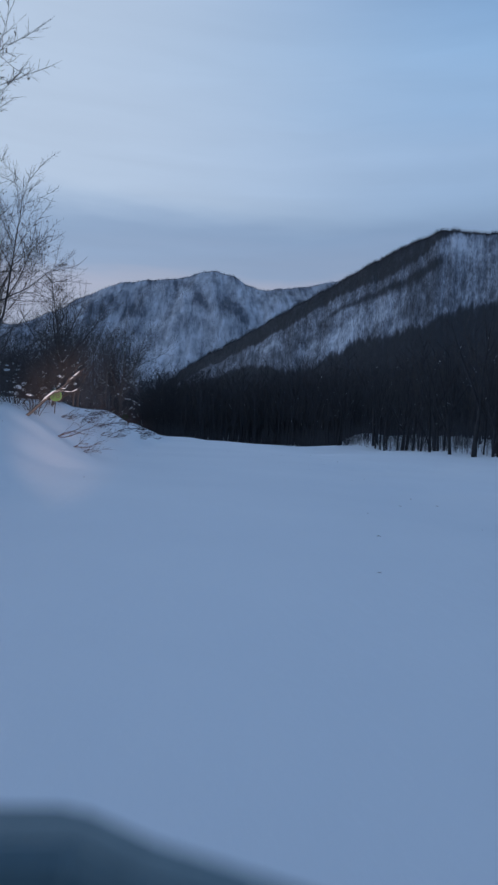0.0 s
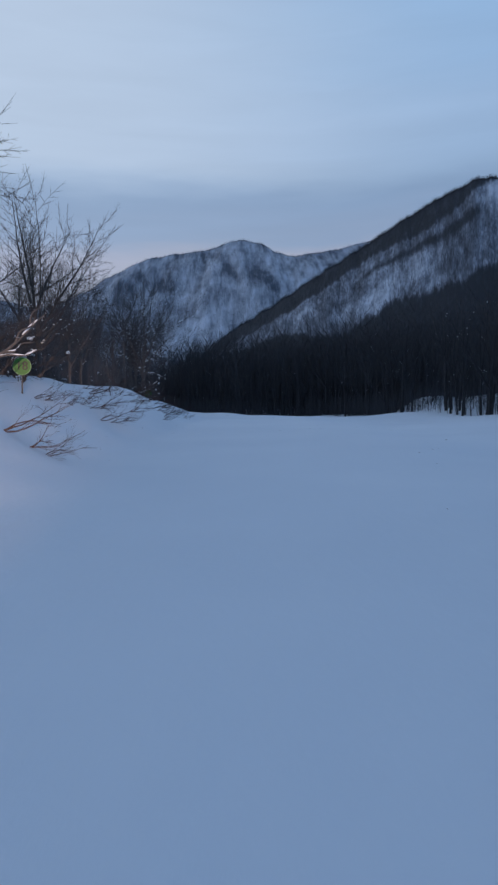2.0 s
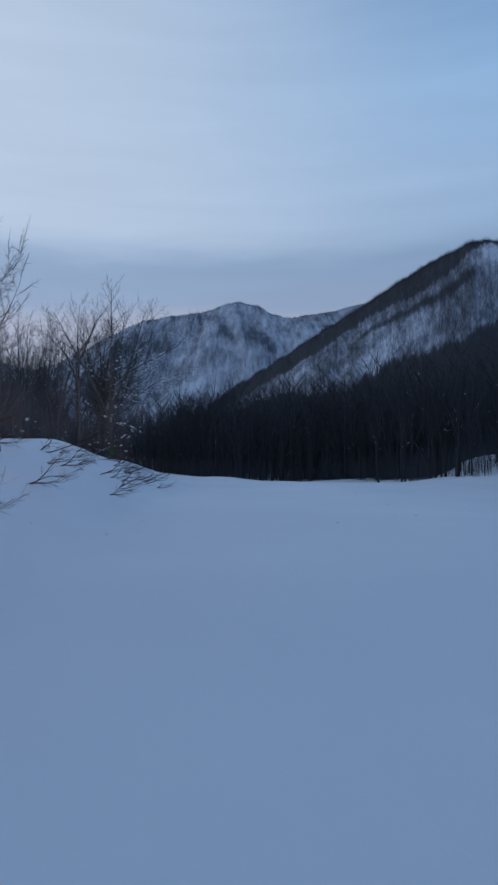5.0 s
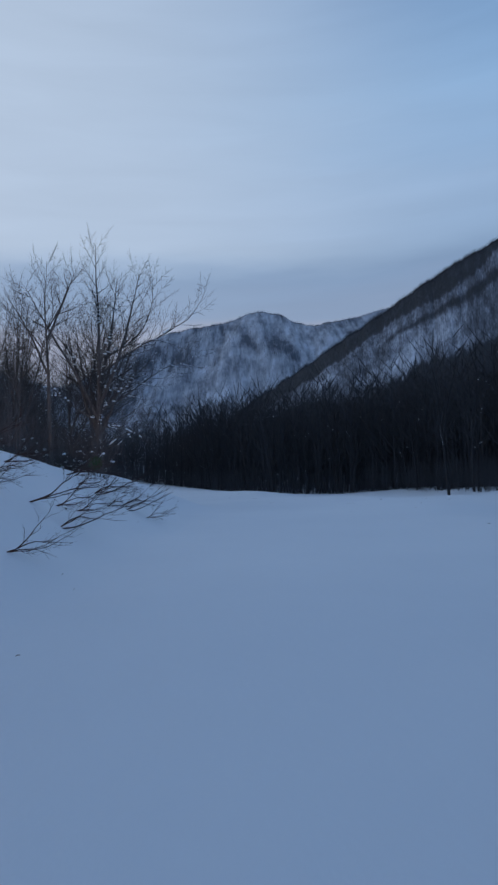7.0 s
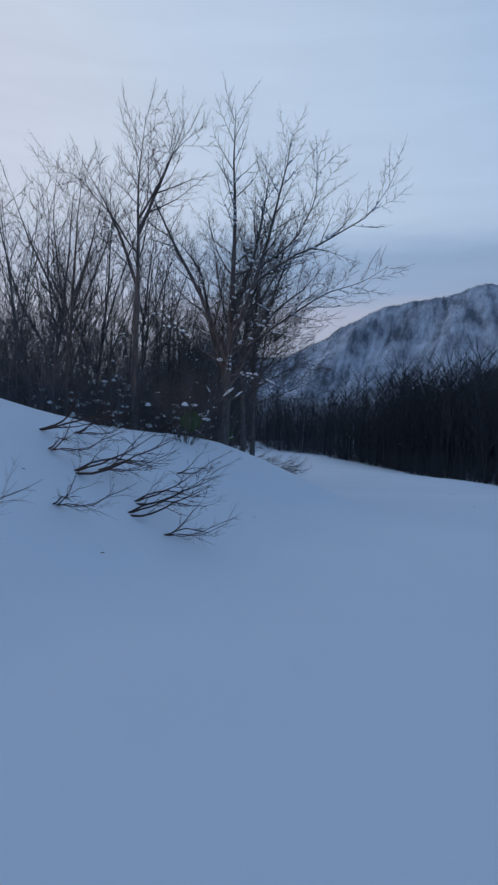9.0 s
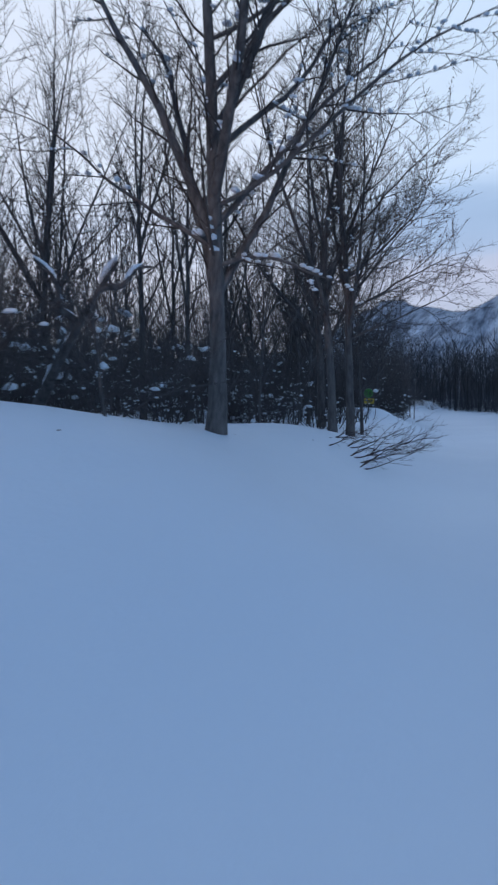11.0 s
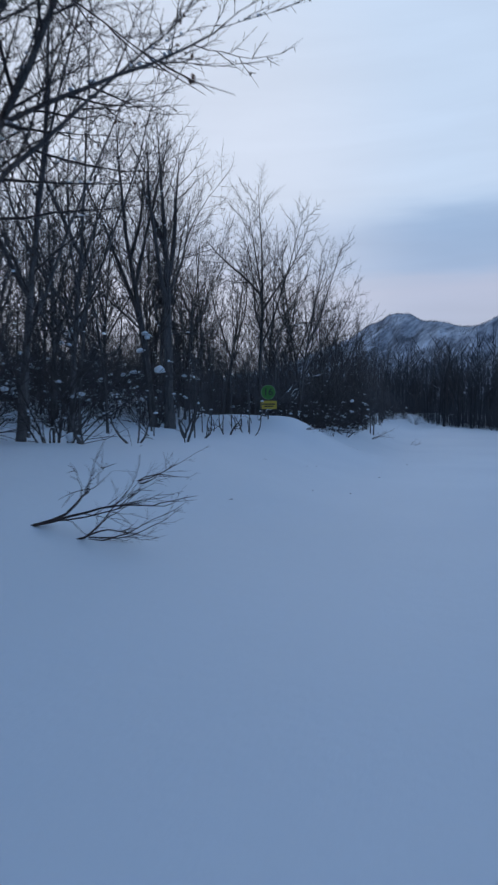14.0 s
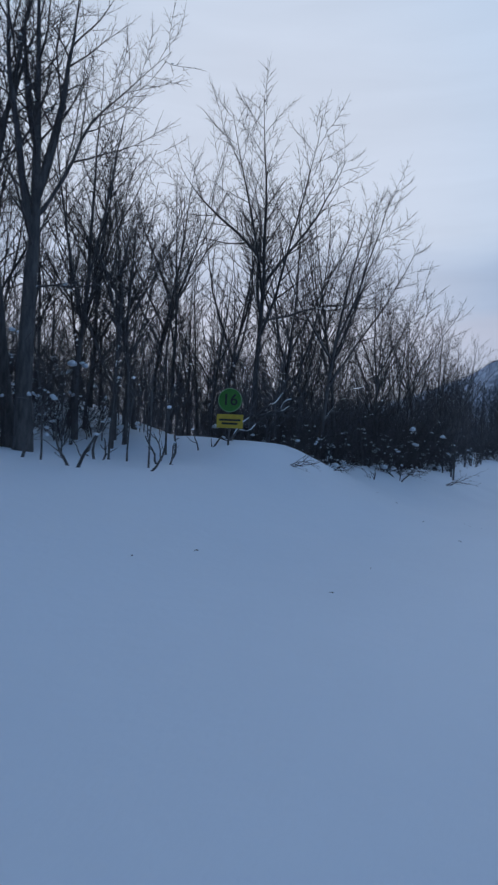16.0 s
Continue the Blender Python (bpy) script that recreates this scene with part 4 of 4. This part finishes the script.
def joined_woods(name, label, sources, places, r):
    """Deeper trees, past counting, as one mesh."""
    stacks = {"wood": ([], []), "snow": ([], [])}
    packs = []
    for src in sources:
        pack = {}
        for key in stacks:
            obs = [o for o in src.children if (o.name.split(".")[0] == "snow") == (key == "snow")]
            v, f, k = [], [], 0
            for o in obs:
                v += [tuple(c.co) for c in o.data.vertices]
                f += [[i + k for i in p.vertices] for p in o.data.polygons]
                k += len(o.data.vertices)
            pack[key] = (np.array(v), np.array(f)) if v else None
        packs.append(pack)
    base = {"wood": 0, "snow": 0}
    for x, y, size in places:
        pack = packs[r.randrange(len(packs))]
        a = r.uniform(0, 6.28)
        m = np.array([[math.cos(a), -math.sin(a), 0], [math.sin(a), math.cos(a), 0], [0, 0, 1]])
        for key in stacks:
            if pack[key]:
                v, f = pack[key]
                stacks[key][0].append(v @ m.T * size + spot(x, y))
                stacks[key][1].append(f + base[key])
                base[key] += len(v)
    ob = new(name, mesh_of(name, np.concatenate(stacks["wood"][0]).tolist(), np.concatenate(stacks["wood"][1]).tolist(), TWIG))
    if base["snow"]:
        tagged(child("snow", mesh_of("snow", np.concatenate(stacks["snow"][0]).tolist(), np.concatenate(stacks["snow"][1]).tolist(), SNOW), ob), kind="stuff")
    return tagged(ob, label, "woods", kind="stuff")


def second_rows():
    r = random.Random(21)
    places = []
    while len(places) < 90:
        y = r.uniform(34, 185)
        x = wood_edge(y) + 3 + abs(r.gauss(0, 10))
        if x < 70:
            places.append((x, y, r.uniform(0.75, 1.1)))
    joined_woods("edge_woods", "close dark bare trees within the woods", FAR, places, r)
    places = []
    while len(places) < 420:
        y = r.uniform(20, 165) if len(places) % 2 else r.uniform(72, 128)
        low = 0.55 if y < 62 else (1.0 if y < 104 else 0.85)
        places.append((edge_x(min(y, 150)) - 3.0 - abs(r.gauss(0, 13)), y, r.uniform(0.65, 1.15) * low))
    joined_woods("bank_woods", "close dark bare trees behind the snow bank", MID, places, r)


second_rows()

for src in PROTOS:
    for o in (*src.children_recursive, src):
        bpy.data.objects.remove(o)


def stick_wood(name, label, places, height, seed, arms, thick, sub=0, low=0.12, mat=None):
    """Distant woods: thin bare trees in one mesh."""
    r = np.random.RandomState(seed)
    p = np.array(places, float)
    n = len(p)
    h = height * r.uniform(0.6, 1.15, n)
    foot, way, size, width = [p - (0, 0, 0.5)], [np.stack([r.normal(0, 0.05, n), r.normal(0, 0.05, n), np.ones(n)], -1)], [h + 0.5], [h * thick]
    for k in range(arms):
        t = low + (0.92 - low) * (k + r.rand(n)) / arms
        a = r.uniform(0, 2 * np.pi, n)
        foot.append(p + way[0] * (h * t)[:, None])
        way.append(np.stack([np.cos(a) * 0.62, np.sin(a) * 0.62, r.uniform(0.45, 1.0, n)], -1))
        size.append(h * (0.46 - 0.3 * t) * r.uniform(0.7, 1.3, n))
        width.append(h * thick * 0.55)
        arm, reach = way[-1], size[-1]
        for q in range(sub):
            u = 0.2 + 0.75 * (q + r.rand(n)) / sub
            foot.append(foot[1 + k * (sub + 1)] + arm * (reach * u)[:, None])
            way.append(arm + r.normal(0, 0.38, (n, 3)))
            size.append(reach * r.uniform(0.25, 0.5, n))
            width.append(h * thick * 0.3)
    foot, way, size, width = np.concatenate(foot), np.concatenate(way), np.concatenate(size), np.concatenate(width)
    side = np.cross(way, r.normal(0, 1, way.shape))
    side = side / (np.linalg.norm(side, axis=1)[:, None] + 1e-6) * width[:, None]
    other = np.cross(way, side)
    v = np.stack([foot + side, foot - side * 0.5 + other * 0.8, foot - side * 0.5 - other * 0.8, foot + way * size[:, None]], 1).reshape(-1, 3)
    b = np.arange(len(foot))[:, None] * 4
    f = np.concatenate([b + (0, 1, 3), b + (1, 2, 3), b + (2, 0, 3)])
    ob = new(name, mesh_of(name, v.tolist(), f.tolist(), mat or FAR_WOOD, False))
    return tagged(ob, label, "woods", kind="stuff")


def deep_woods():
    r = random.Random(5)
    places = []
    while len(places) < 3600:
        y = r.uniform(25, 260)
        x = wood_edge(min(y, 200)) + 6 + abs(r.gauss(0, 30))
        if y > 200:
            x = r.uniform(-120, 120)
        places.append(spot(x, y))
    stick_wood("far_woods", "dense dark bare woods beyond the snow field", places, 10.4, 6, 9, 0.010)
    places = []
    while len(places) < 1700:
        y = r.uniform(94, 150)
        x = wood_edge(y) + 1.5 + abs(r.gauss(0, 14))
        places.append(spot(x, y))
    stick_wood("far_woods", "tall dark bare woods at the head of the snow field", places, 12.4, 16, 11, 0.008)
    places = []
    while len(places) < 2600:
        y = r.uniform(5, 240)
        x = edge_x(min(y, 150)) - 9 - abs(r.gauss(0, 24))
        places.append(spot(x, y))
    stick_wood("far_woods", "dense dark bare woods behind the snow bank", places, 5.2, 7, 14, 0.007, 0, 0.12, BRUSH)
    places = []
    while len(places) < 420:
        y = r.uniform(62, 165)
        x = edge_x(min(y, 150)) - 1.5 - abs(r.gauss(0, 6)) - (2.6 if 76 < y < 110 else 0.0)
        places.append(spot(x, y))
    stick_wood("thicket", "low dark brush tangled behind the bank", places, 2.6, 18, 13, 0.006, 4, 0.02, BRUSH)
    places = []
    while len(places) < 760:
        y = r.uniform(88, 160)
        x = edge_x(min(y, 150)) - 0.6 - abs(r.gauss(0, 5.5)) - (2.6 if y < 108 else 0.0)
        places.append(spot(x, y))
    stick_wood("thicket", "dense dark brush beyond the numbered marker", places, 3.9, 20, 12, 0.0055, 4, 0.02, BRUSH)
    places = []
    while len(places) < 700:
        y = r.uniform(29, 82)
        x = edge_x(y) + 0.6 - abs(r.gauss(0, 6.0))
        places.append(spot(x, y))
    stick_wood("thicket", "tangled dark brush along the crest of the bank", places, 3.4, 19, 12, 0.005, 4, 0.03, BRUSH)


def hillside_woods():
    r = np.random.RandomState(8)
    az, s = r.uniform(-9, 29, 150000), r.rand(150000)
    keep = r.rand(len(az)) < np.clip(cover(az, s) * 0.75, 0.02, 0.6)
    az, s = az[keep][:44000], s[keep][:44000]
    az, s = np.concatenate([az, r.uniform(-9, 29, 5200)]), np.concatenate([s, r.uniform(0.0, 0.012, 5200)])
    stick_wood("hillside_woods", "thin dark bare woods on the snowy mountainside", np.stack(side_point(az, s), -1), 4.4, 9, 0, 0.03)


def mountain_woods():
    r = np.random.RandomState(31)
    u, f = r.uniform(-500, 300, 90000), r.rand(90000)
    patch = wobble(u + 75 * f, f * 150, 26.0, 4.0) + 0.7 * wobble(u + 60 * f, f * 210, 10.0, 1.0)
    keep = r.rand(len(u)) < np.clip(0.05 + 0.75 * smooth(0.0, 0.7, patch) + 0.3 * smooth(0.5, 0.9, f), 0, 0.85)
    u, f = np.concatenate([u[keep][:17000], r.uniform(-500, 300, 2600)]), np.concatenate([f[keep][:17000], r.uniform(0.0, 0.01, 2600)])
    stick_wood("hillside_woods", "thin grey bare woods on the far snowy mountain", np.stack(far_point(u, f), -1), 3.0, 32, 0, 0.06, 0, 0.12, BRUSH)


def edge_brush():
    r = random.Random(14)
    places = []
    while len(places) < 2300:
        y = r.uniform(36, 176)
        x = wood_edge(y) + 0.5 * float(wobble(y, 0, 2.0)) - 0.3 + abs(r.gauss(0, 2.5)) + (2.5 if y < 78 and r.random() < 0.6 else 0.0)
        places.append(spot(x, y))
    while len(places) < 4100:
        y = r.uniform(92, 190)
        x = wood_edge(y) + 1.0 + abs(r.gauss(0, 3.0))
        places.append(spot(x, y))
    stick_wood("edge_brush", "low dark brush along the edge of the woods", places, 2.6, 15, 13, 0.008, 0, 0.0)


edge_brush()
deep_woods()
hillside_woods()
mountain_woods()


# ---------------------------------------------------------------- fallen snowy trunks
def snowy_log(a, b, r, bow=1.0):
    a, b = Vector(a), Vector(b)
    g = random.Random(round(a.x * 10))
    top = new("fallen_trunk")
    top.matrix_world = Matrix.Translation(a)
    wood, white = Sticks(), Sticks()

    def bough(start, end, size, n, sway):
        turn = [g.uniform(0, 6.28) for _ in range(3)]
        pts = []
        for k in range(n + 1):
            t = k / n
            p = start.lerp(end, t)
            w = sway * math.sin(math.pi * t)
            pts.append(Vector((p.x + w * math.sin(5 * t + turn[0]), p.y + w * math.sin(4 * t + turn[1]), start.z + (end.z - start.z) * t ** bow + w * math.sin(6 * t + turn[2]))))
        wood.tube(pts, [size * (1 - 0.75 * k / n) for k in range(n + 1)], 6)
        k = 0
        while k < n - 1:
            span = g.randint(2, 4)
            run = pts[k:k + span + 1]
            if len(run) > 2 and g.random() < 0.5:
                white.tube([p + Vector((0, 0, size * 0.75)) for p in run], [size * (0.15 if i in (0, len(run) - 1) else g.uniform(0.35, 0.8)) for i in range(len(run))], 6)
            k += span
        return pts

    main = bough(Vector((0, 0, 0)), b - a, r, 14, 0.16)
    for k in (4, 6, 8, 10, 12):
        way = off(g, (b - a).normalized(), g.uniform(0.5, 0.9))
        way.z = abs(way.z) * 0.6 + 0.15
        bough(main[k], main[k] + way * g.uniform(0.7, 1.3), r * 0.5, 7, 0.08)
    child("trunk", wood.mesh("trunk", BARK), top)
    tagged(child("snow", white.mesh("snow", SNOW), top), kind="stuff")
    tagged(top, "leaning dead trunk with forked boughs carrying snow", "tree trunk", "fallen trunks")


snowy_log((-9.9, 72.0, gz(-9.9, 71.0) - 0.1), (-7.2, 71.2, 3.3), 0.10)
snowy_log(spot(-15.9, 105.9, -0.1), (*bend(-15.4, 107.6), 3.0), 0.05)
snowy_log(spot(-19.4, 113.5), (*bend(-17.6, 114.6), 4.6), 0.05)
snowy_log((-7.2, 28.0, gz(-7.2, 28.0) - 0.1), (-5.0, 28.7, 3.8), 0.07)


def stub(x, y, height, seed):
    """A crooked broken sapling poking out of the snow, capped with snow."""
    g = random.Random(seed)
    top = new("broken_sapling")
    top.matrix_world = pose(*spot(x, y), 0, 0, g.uniform(0, 360))
    white = Sticks()
    for k in range(g.choice((1, 2, 2, 3))):
        wood = Sticks()
        a = g.uniform(0, 6.28)
        pts = grow(g, (0, 0, -0.3), (math.cos(a) * 0.45, math.sin(a) * 0.45, 1.0), (height + 0.3) * g.uniform(0.6, 1.1), 7, 0.2, 0.05)
        r = g.uniform(0.022, 0.045)
        wood.tube(pts, [r * (1 - 0.09 * i) for i in range(8)], 6)
        for _ in range(3):
            p, d = along(pts, g.uniform(0.4, 0.95))
            wood.tube(grow(g, p, off(g, d, g.uniform(0.5, 1.1)), g.uniform(0.15, 0.5), 3, 0.2, 0.03), [r * 0.4, r * 0.33, r * 0.25, 0.004], 4)
        if g.random() < 0.6:
            lump(white, g, pts[-1] - Vector((0, 0, 0.03)), g.uniform(0.05, 0.09))
        child("stem", wood.mesh("stem", BARK), top)
    if white.v:
        tagged(child("snow", white.mesh("snow", SNOW), top), kind="stuff")
    tagged(top, "crooked broken sapling poking out of deep snow", "sapling", "broken saplings at the wood's edge")


for k, (x, y, h) in enumerate(((-13.4, 96.1, 1.1), (-12.2, 95.8, 1.3), (-14.9, 99.8, 1.2), (-15.6, 101.8, 1.0), (-13.6, 100.0, 1.0), (-13.7, 101.4, 1.5), (-15.9, 103.9, 1.1), (-14.7, 102.9, 0.9),
                               (-12.8, 97.4, 0.8), (-16.4, 114.4, 0.7), (-16.7, 116.6, 0.8), (-11.0, 92.6, 1.2), (-10.2, 90.4, 1.4), (-11.4, 94.9, 1.1), (-8.6, 79.2, 1.0), (-7.7, 80.4, 0.9), (-8.9, 84.4, 1.2), (-9.4, 86.8, 1.1), (-15.7, 105.0, 0.8))):
    stub(x, y, h, 700 + k)


# ---------------------------------------------------------------- piste markers
def disc(r, depth, n=40):
    bm = bmesh.new()
    bmesh.ops.create_cone(bm, cap_ends=True, segments=n, radius1=r, radius2=r, depth=depth)
    bmesh.ops.rotate(bm, verts=bm.verts, matrix=Matrix.Rotation(radians(90), 3, "X"))
    return bm


def block(sx, sy, sz, bevel=0.0):
    bm = bmesh.new()
    bmesh.ops.create_cube(bm, size=1.0)
    bmesh.ops.scale(bm, vec=(sx, sy, sz), verts=bm.verts)
    if bevel:
        bmesh.ops.bevel(bm, geom=bm.edges[:], offset=bevel, segments=2, affect="EDGES")
    return bm


def number_mesh(text, size, mat):
    cu = bpy.data.curves.new("numeral", "FONT")
    cu.body, cu.size, cu.align_x, cu.align_y, cu.extrude, cu.offset = text, size, "CENTER", "CENTER", 0.004, 0.004
    tmp = new("numeral", cu)
    me = bpy.data.meshes.new_from_object(tmp.evaluated_get(bpy.context.evaluated_depsgraph_get()))
    bpy.data.objects.remove(tmp)
    me.materials.clear()
    me.materials.append(mat)
    return me


def marker(x, y, top_z, text, face, board, tilt=0.0, paint=GREEN, edge=PALE_GREEN):
    """A round numbered piste marker on a post; face: heading of its front in degrees."""
    x, y, g = spot(x, y)
    top = new("piste_marker")
    top.matrix_world = pose(x, y, g, 0, tilt, face)
    h = top_z - g
    bm = bmesh.new()
    bmesh.ops.create_cone(bm, cap_ends=True, segments=10, radius1=0.028, radius2=0.024, depth=h + 0.5)
    bmesh.ops.translate(bm, verts=bm.verts, vec=(0, 0.045, (h + 0.5) / 2 - 0.5))
    part("post", bm, BARK, top, "weathered wooden post")
    bm = disc(0.30, 0.02)
    bmesh.ops.translate(bm, verts=bm.verts, vec=(0, 0, h))
    plate = part("plate", bm, paint, top, "green round plate")
    bm = bmesh.new()
    bmesh.ops.create_circle(bm, segments=48, radius=0.30)
    bmesh.ops.rotate(bm, verts=bm.verts, matrix=Matrix.Rotation(radians(90), 3, "X"))
    ring = bmesh.ops.extrude_edge_only(bm, edges=bm.edges[:])
    vs = [v for v in ring["geom"] if isinstance(v, bmesh.types.BMVert)]
    bmesh.ops.scale(bm, vec=(0.93, 1, 0.93), verts=vs)
    bmesh.ops.translate(bm, verts=bm.verts, vec=(0, -0.014, h))
    part("rim", bm, edge, plate, "pale rim" if edge == PALE_GREEN else "")
    if text:
        me = number_mesh(text, 0.40, DARK)
        ob = child("numeral", me, plate)
        ob.matrix_local = pose(0, -0.016, h, 90, 0, 0)
    if board:
        bm = block(0.66, 0.02, 0.34, 0.006)
        bmesh.ops.translate(bm, verts=bm.verts, vec=(0.02, 0, h - 0.52))
        b = part("board", bm, YELLOW, top, "yellow rectangular board")
        for k, (w, dz) in enumerate(((0.54, 0.03), (0.40, -0.06))):
            bm = block(w, 0.004, 0.05)
            bmesh.ops.translate(bm, verts=bm.verts, vec=(0.02, -0.014, h - 0.52 + dz))
            part("line_of_writing", bm, DARK, b)
    tagged(top, "green round piste marker on a post" + (" above a yellow board" if board else ""), "sign", "piste markers")


marker(-7.27, 33.76, 2.78, "18", 8, False, 2)
marker(-7.75, 69.3, 2.25, "", 6, False, 0, SHADED_GREEN, SHADED_GREEN)
marker(-15.25, 105.4, 2.92, "16", 36, True, 0)


# ---------------------------------------------------------------- the vehicle that the ride starts in
def cab():
    """Front of the cab round the starting point: a pale moulded dashboard on its bulkhead."""
    top = new("snow_vehicle")
    top.matrix_world = pose(0, -0.05, 0)
    z = 1.08

    def slab(plan, z0, z1, bevel):
        bm = bmesh.new()
        lo = [bm.verts.new((x, y, z0)) for x, y in plan]
        hi = [bm.verts.new((x, y, z1)) for x, y in plan]
        n = len(plan)
        bm.faces.new(lo[::-1])
        bm.faces.new(hi)
        for i in range(n):
            bm.faces.new((lo[i], lo[(i + 1) % n], hi[(i + 1) % n], hi[i]))
        bmesh.ops.recalc_face_normals(bm, faces=bm.faces)
        bmesh.ops.bevel(bm, geom=bm.edges[:], offset=bevel, segments=3, affect="EDGES")
        return bm

    rim = [(-0.98, 0.40), (-0.72, 0.79), (-0.13, 0.79), (-0.09, 0.775), (-0.02, 0.725), (0.62, 0.40), (0.62, 0.36), (-0.04, 0.65), (-0.11, 0.70), (-0.66, 0.70), (-0.90, 0.38)]
    part("dashboard_rim", slab(rim, z - 0.09, z, 0.014), SHELL, top, "pale raised edge of the dashboard")
    part("dashboard", slab([(-0.95, 0.38), (-0.70, 0.77), (-0.06, 0.77), (0.0, 0.69), (0.60, 0.38), (0.60, 0.30), (-0.90, 0.30)], z - 0.22, z - 0.075, 0.01), SHELL, top)
    part("tray", slab([(-0.64, 0.58), (-0.60, 0.685), (-0.12, 0.685), (-0.10, 0.58)], z - 0.08, z - 0.065, 0.006), SHELL_DARK, top, "shallow recessed tray")
    bm = bmesh.new()
    bmesh.ops.create_cone(bm, cap_ends=True, segments=16, radius1=0.022, radius2=0.006, depth=0.05)
    bmesh.ops.translate(bm, verts=bm.verts, vec=(-0.03, 0.60, z - 0.05))
    part("knob", bm, DARK, top, "small black pointed knob")
    part("bulkhead", slab([(-0.94, 0.30), (-0.69, 0.75), (-0.07, 0.75), (-0.01, 0.67), (0.58, 0.36), (0.58, 0.30)], -0.2, z - 0.2, 0.01), SHELL, top)
    # the strip's gold is painted amber light
    part("trim_strip", slab([(-0.58, 0.772), (-0.58, 0.784), (-0.43, 0.784), (-0.43, 0.772)], z - 0.004, z + 0.006, 0.002), LIT_AMBER, top, "thin gilded strip")
    tagged(top, "pale moulded vehicle dashboard with a recessed tray", "vehicle")

    lamp = new("headlight", bpy.data.lights.new("headlight", "SPOT"))
    lamp.data.energy, lamp.data.color, lamp.data.shadow_soft_size = 36000.0, (1.0, 0.66, 0.5), 0.07
    lamp.data.spot_size, lamp.data.spot_blend = radians(13.0), 1.0
    lamp.matrix_world = look((-0.62, 0.86, 0.86), (-5.3, 29.5, 1.75))
    bm = bmesh.new()
    bmesh.ops.create_cone(bm, cap_ends=True, segments=24, radius1=0.085, radius2=0.06, depth=0.09)
    bmesh.ops.rotate(bm, verts=bm.verts, matrix=Matrix.Rotation(radians(90), 3, "X"))
    bmesh.ops.translate(bm, verts=bm.verts, vec=(-0.62, 0.795, 0.86))
    part("headlight_housing", bm, DARK, top, "black round lamp housing")

    # a wooden handle with a white sleeve lies across
    bar = new("wooden_handle")
    bar.matrix_world = Matrix.Translation((-0.62, 0.44, z - 0.055))
    st = Sticks()
    st.tube([(-0.28, 0.06, 0), (0.0, 0.0, 0), (0.34, -0.04, 0)], [0.019, 0.019, 0.019], 12)
    child("handle", st.mesh("handle", WOOD), bar)
    st = Sticks()
    st.tube([(0.30, -0.036, 0), (0.62, -0.07, 0)], [0.024, 0.026], 14)
    child("sleeve", st.mesh("sleeve", SHELL), bar, "white plastic sleeve")
    tagged(bar, "brown wooden handle in a white sleeve on a dashboard", "handle")

    # a heap of grey cloth
    bm = bmesh.new()
    bmesh.ops.create_icosphere(bm, subdivisions=4, radius=1.0)
    for v in bm.verts:
        n = noise.noise(v.co * 2.2) * 0.35 + noise.noise(v.co * 5.0) * 0.12
        v.co = Vector((v.co.x * 0.24, v.co.y * 0.11, v.co.z * 0.075)) * (1 + n)
    me = bpy.data.meshes.new("cloth")
    bm.to_mesh(me)
    bm.free()
    me.materials.append(CLOTH)
    me.polygons.foreach_set("use_smooth", [True] * len(me.polygons))
    ob = new("cloth", me)
    ob.location = (0.24, 0.40, z - 0.03)
    ob.rotation_euler = (0, 0, radians(-22))
    tagged(ob, "crumpled mauve-grey fleece cloth lying on a dashboard", "cloth")


cab()


# ---------------------------------------------------------------- bits of bark and twig on the snow
def debris():
    r = random.Random(31)
    st = Sticks()
    for _ in range(150):
        y = r.uniform(6, 112)
        x = float(track_x(y)) + r.choice((-1, 1)) * r.uniform(2.2, 8)
        a, n = r.uniform(0, 6.28), r.uniform(0.015, 0.05)
        p = Vector(spot(x, y, 0.006))
        w = Vector((math.cos(a), math.sin(a), 0.05))
        st.tube([p - w * n, p + Vector((0, 0, 0.006)), p + w * n], [0.003, 0.006, 0.002], 4)
    ob = new("debris", st.mesh("debris", TWIG))
    tagged(ob, "scattered dark bits of bark and twig on snow", "debris", kind="stuff")


debris()
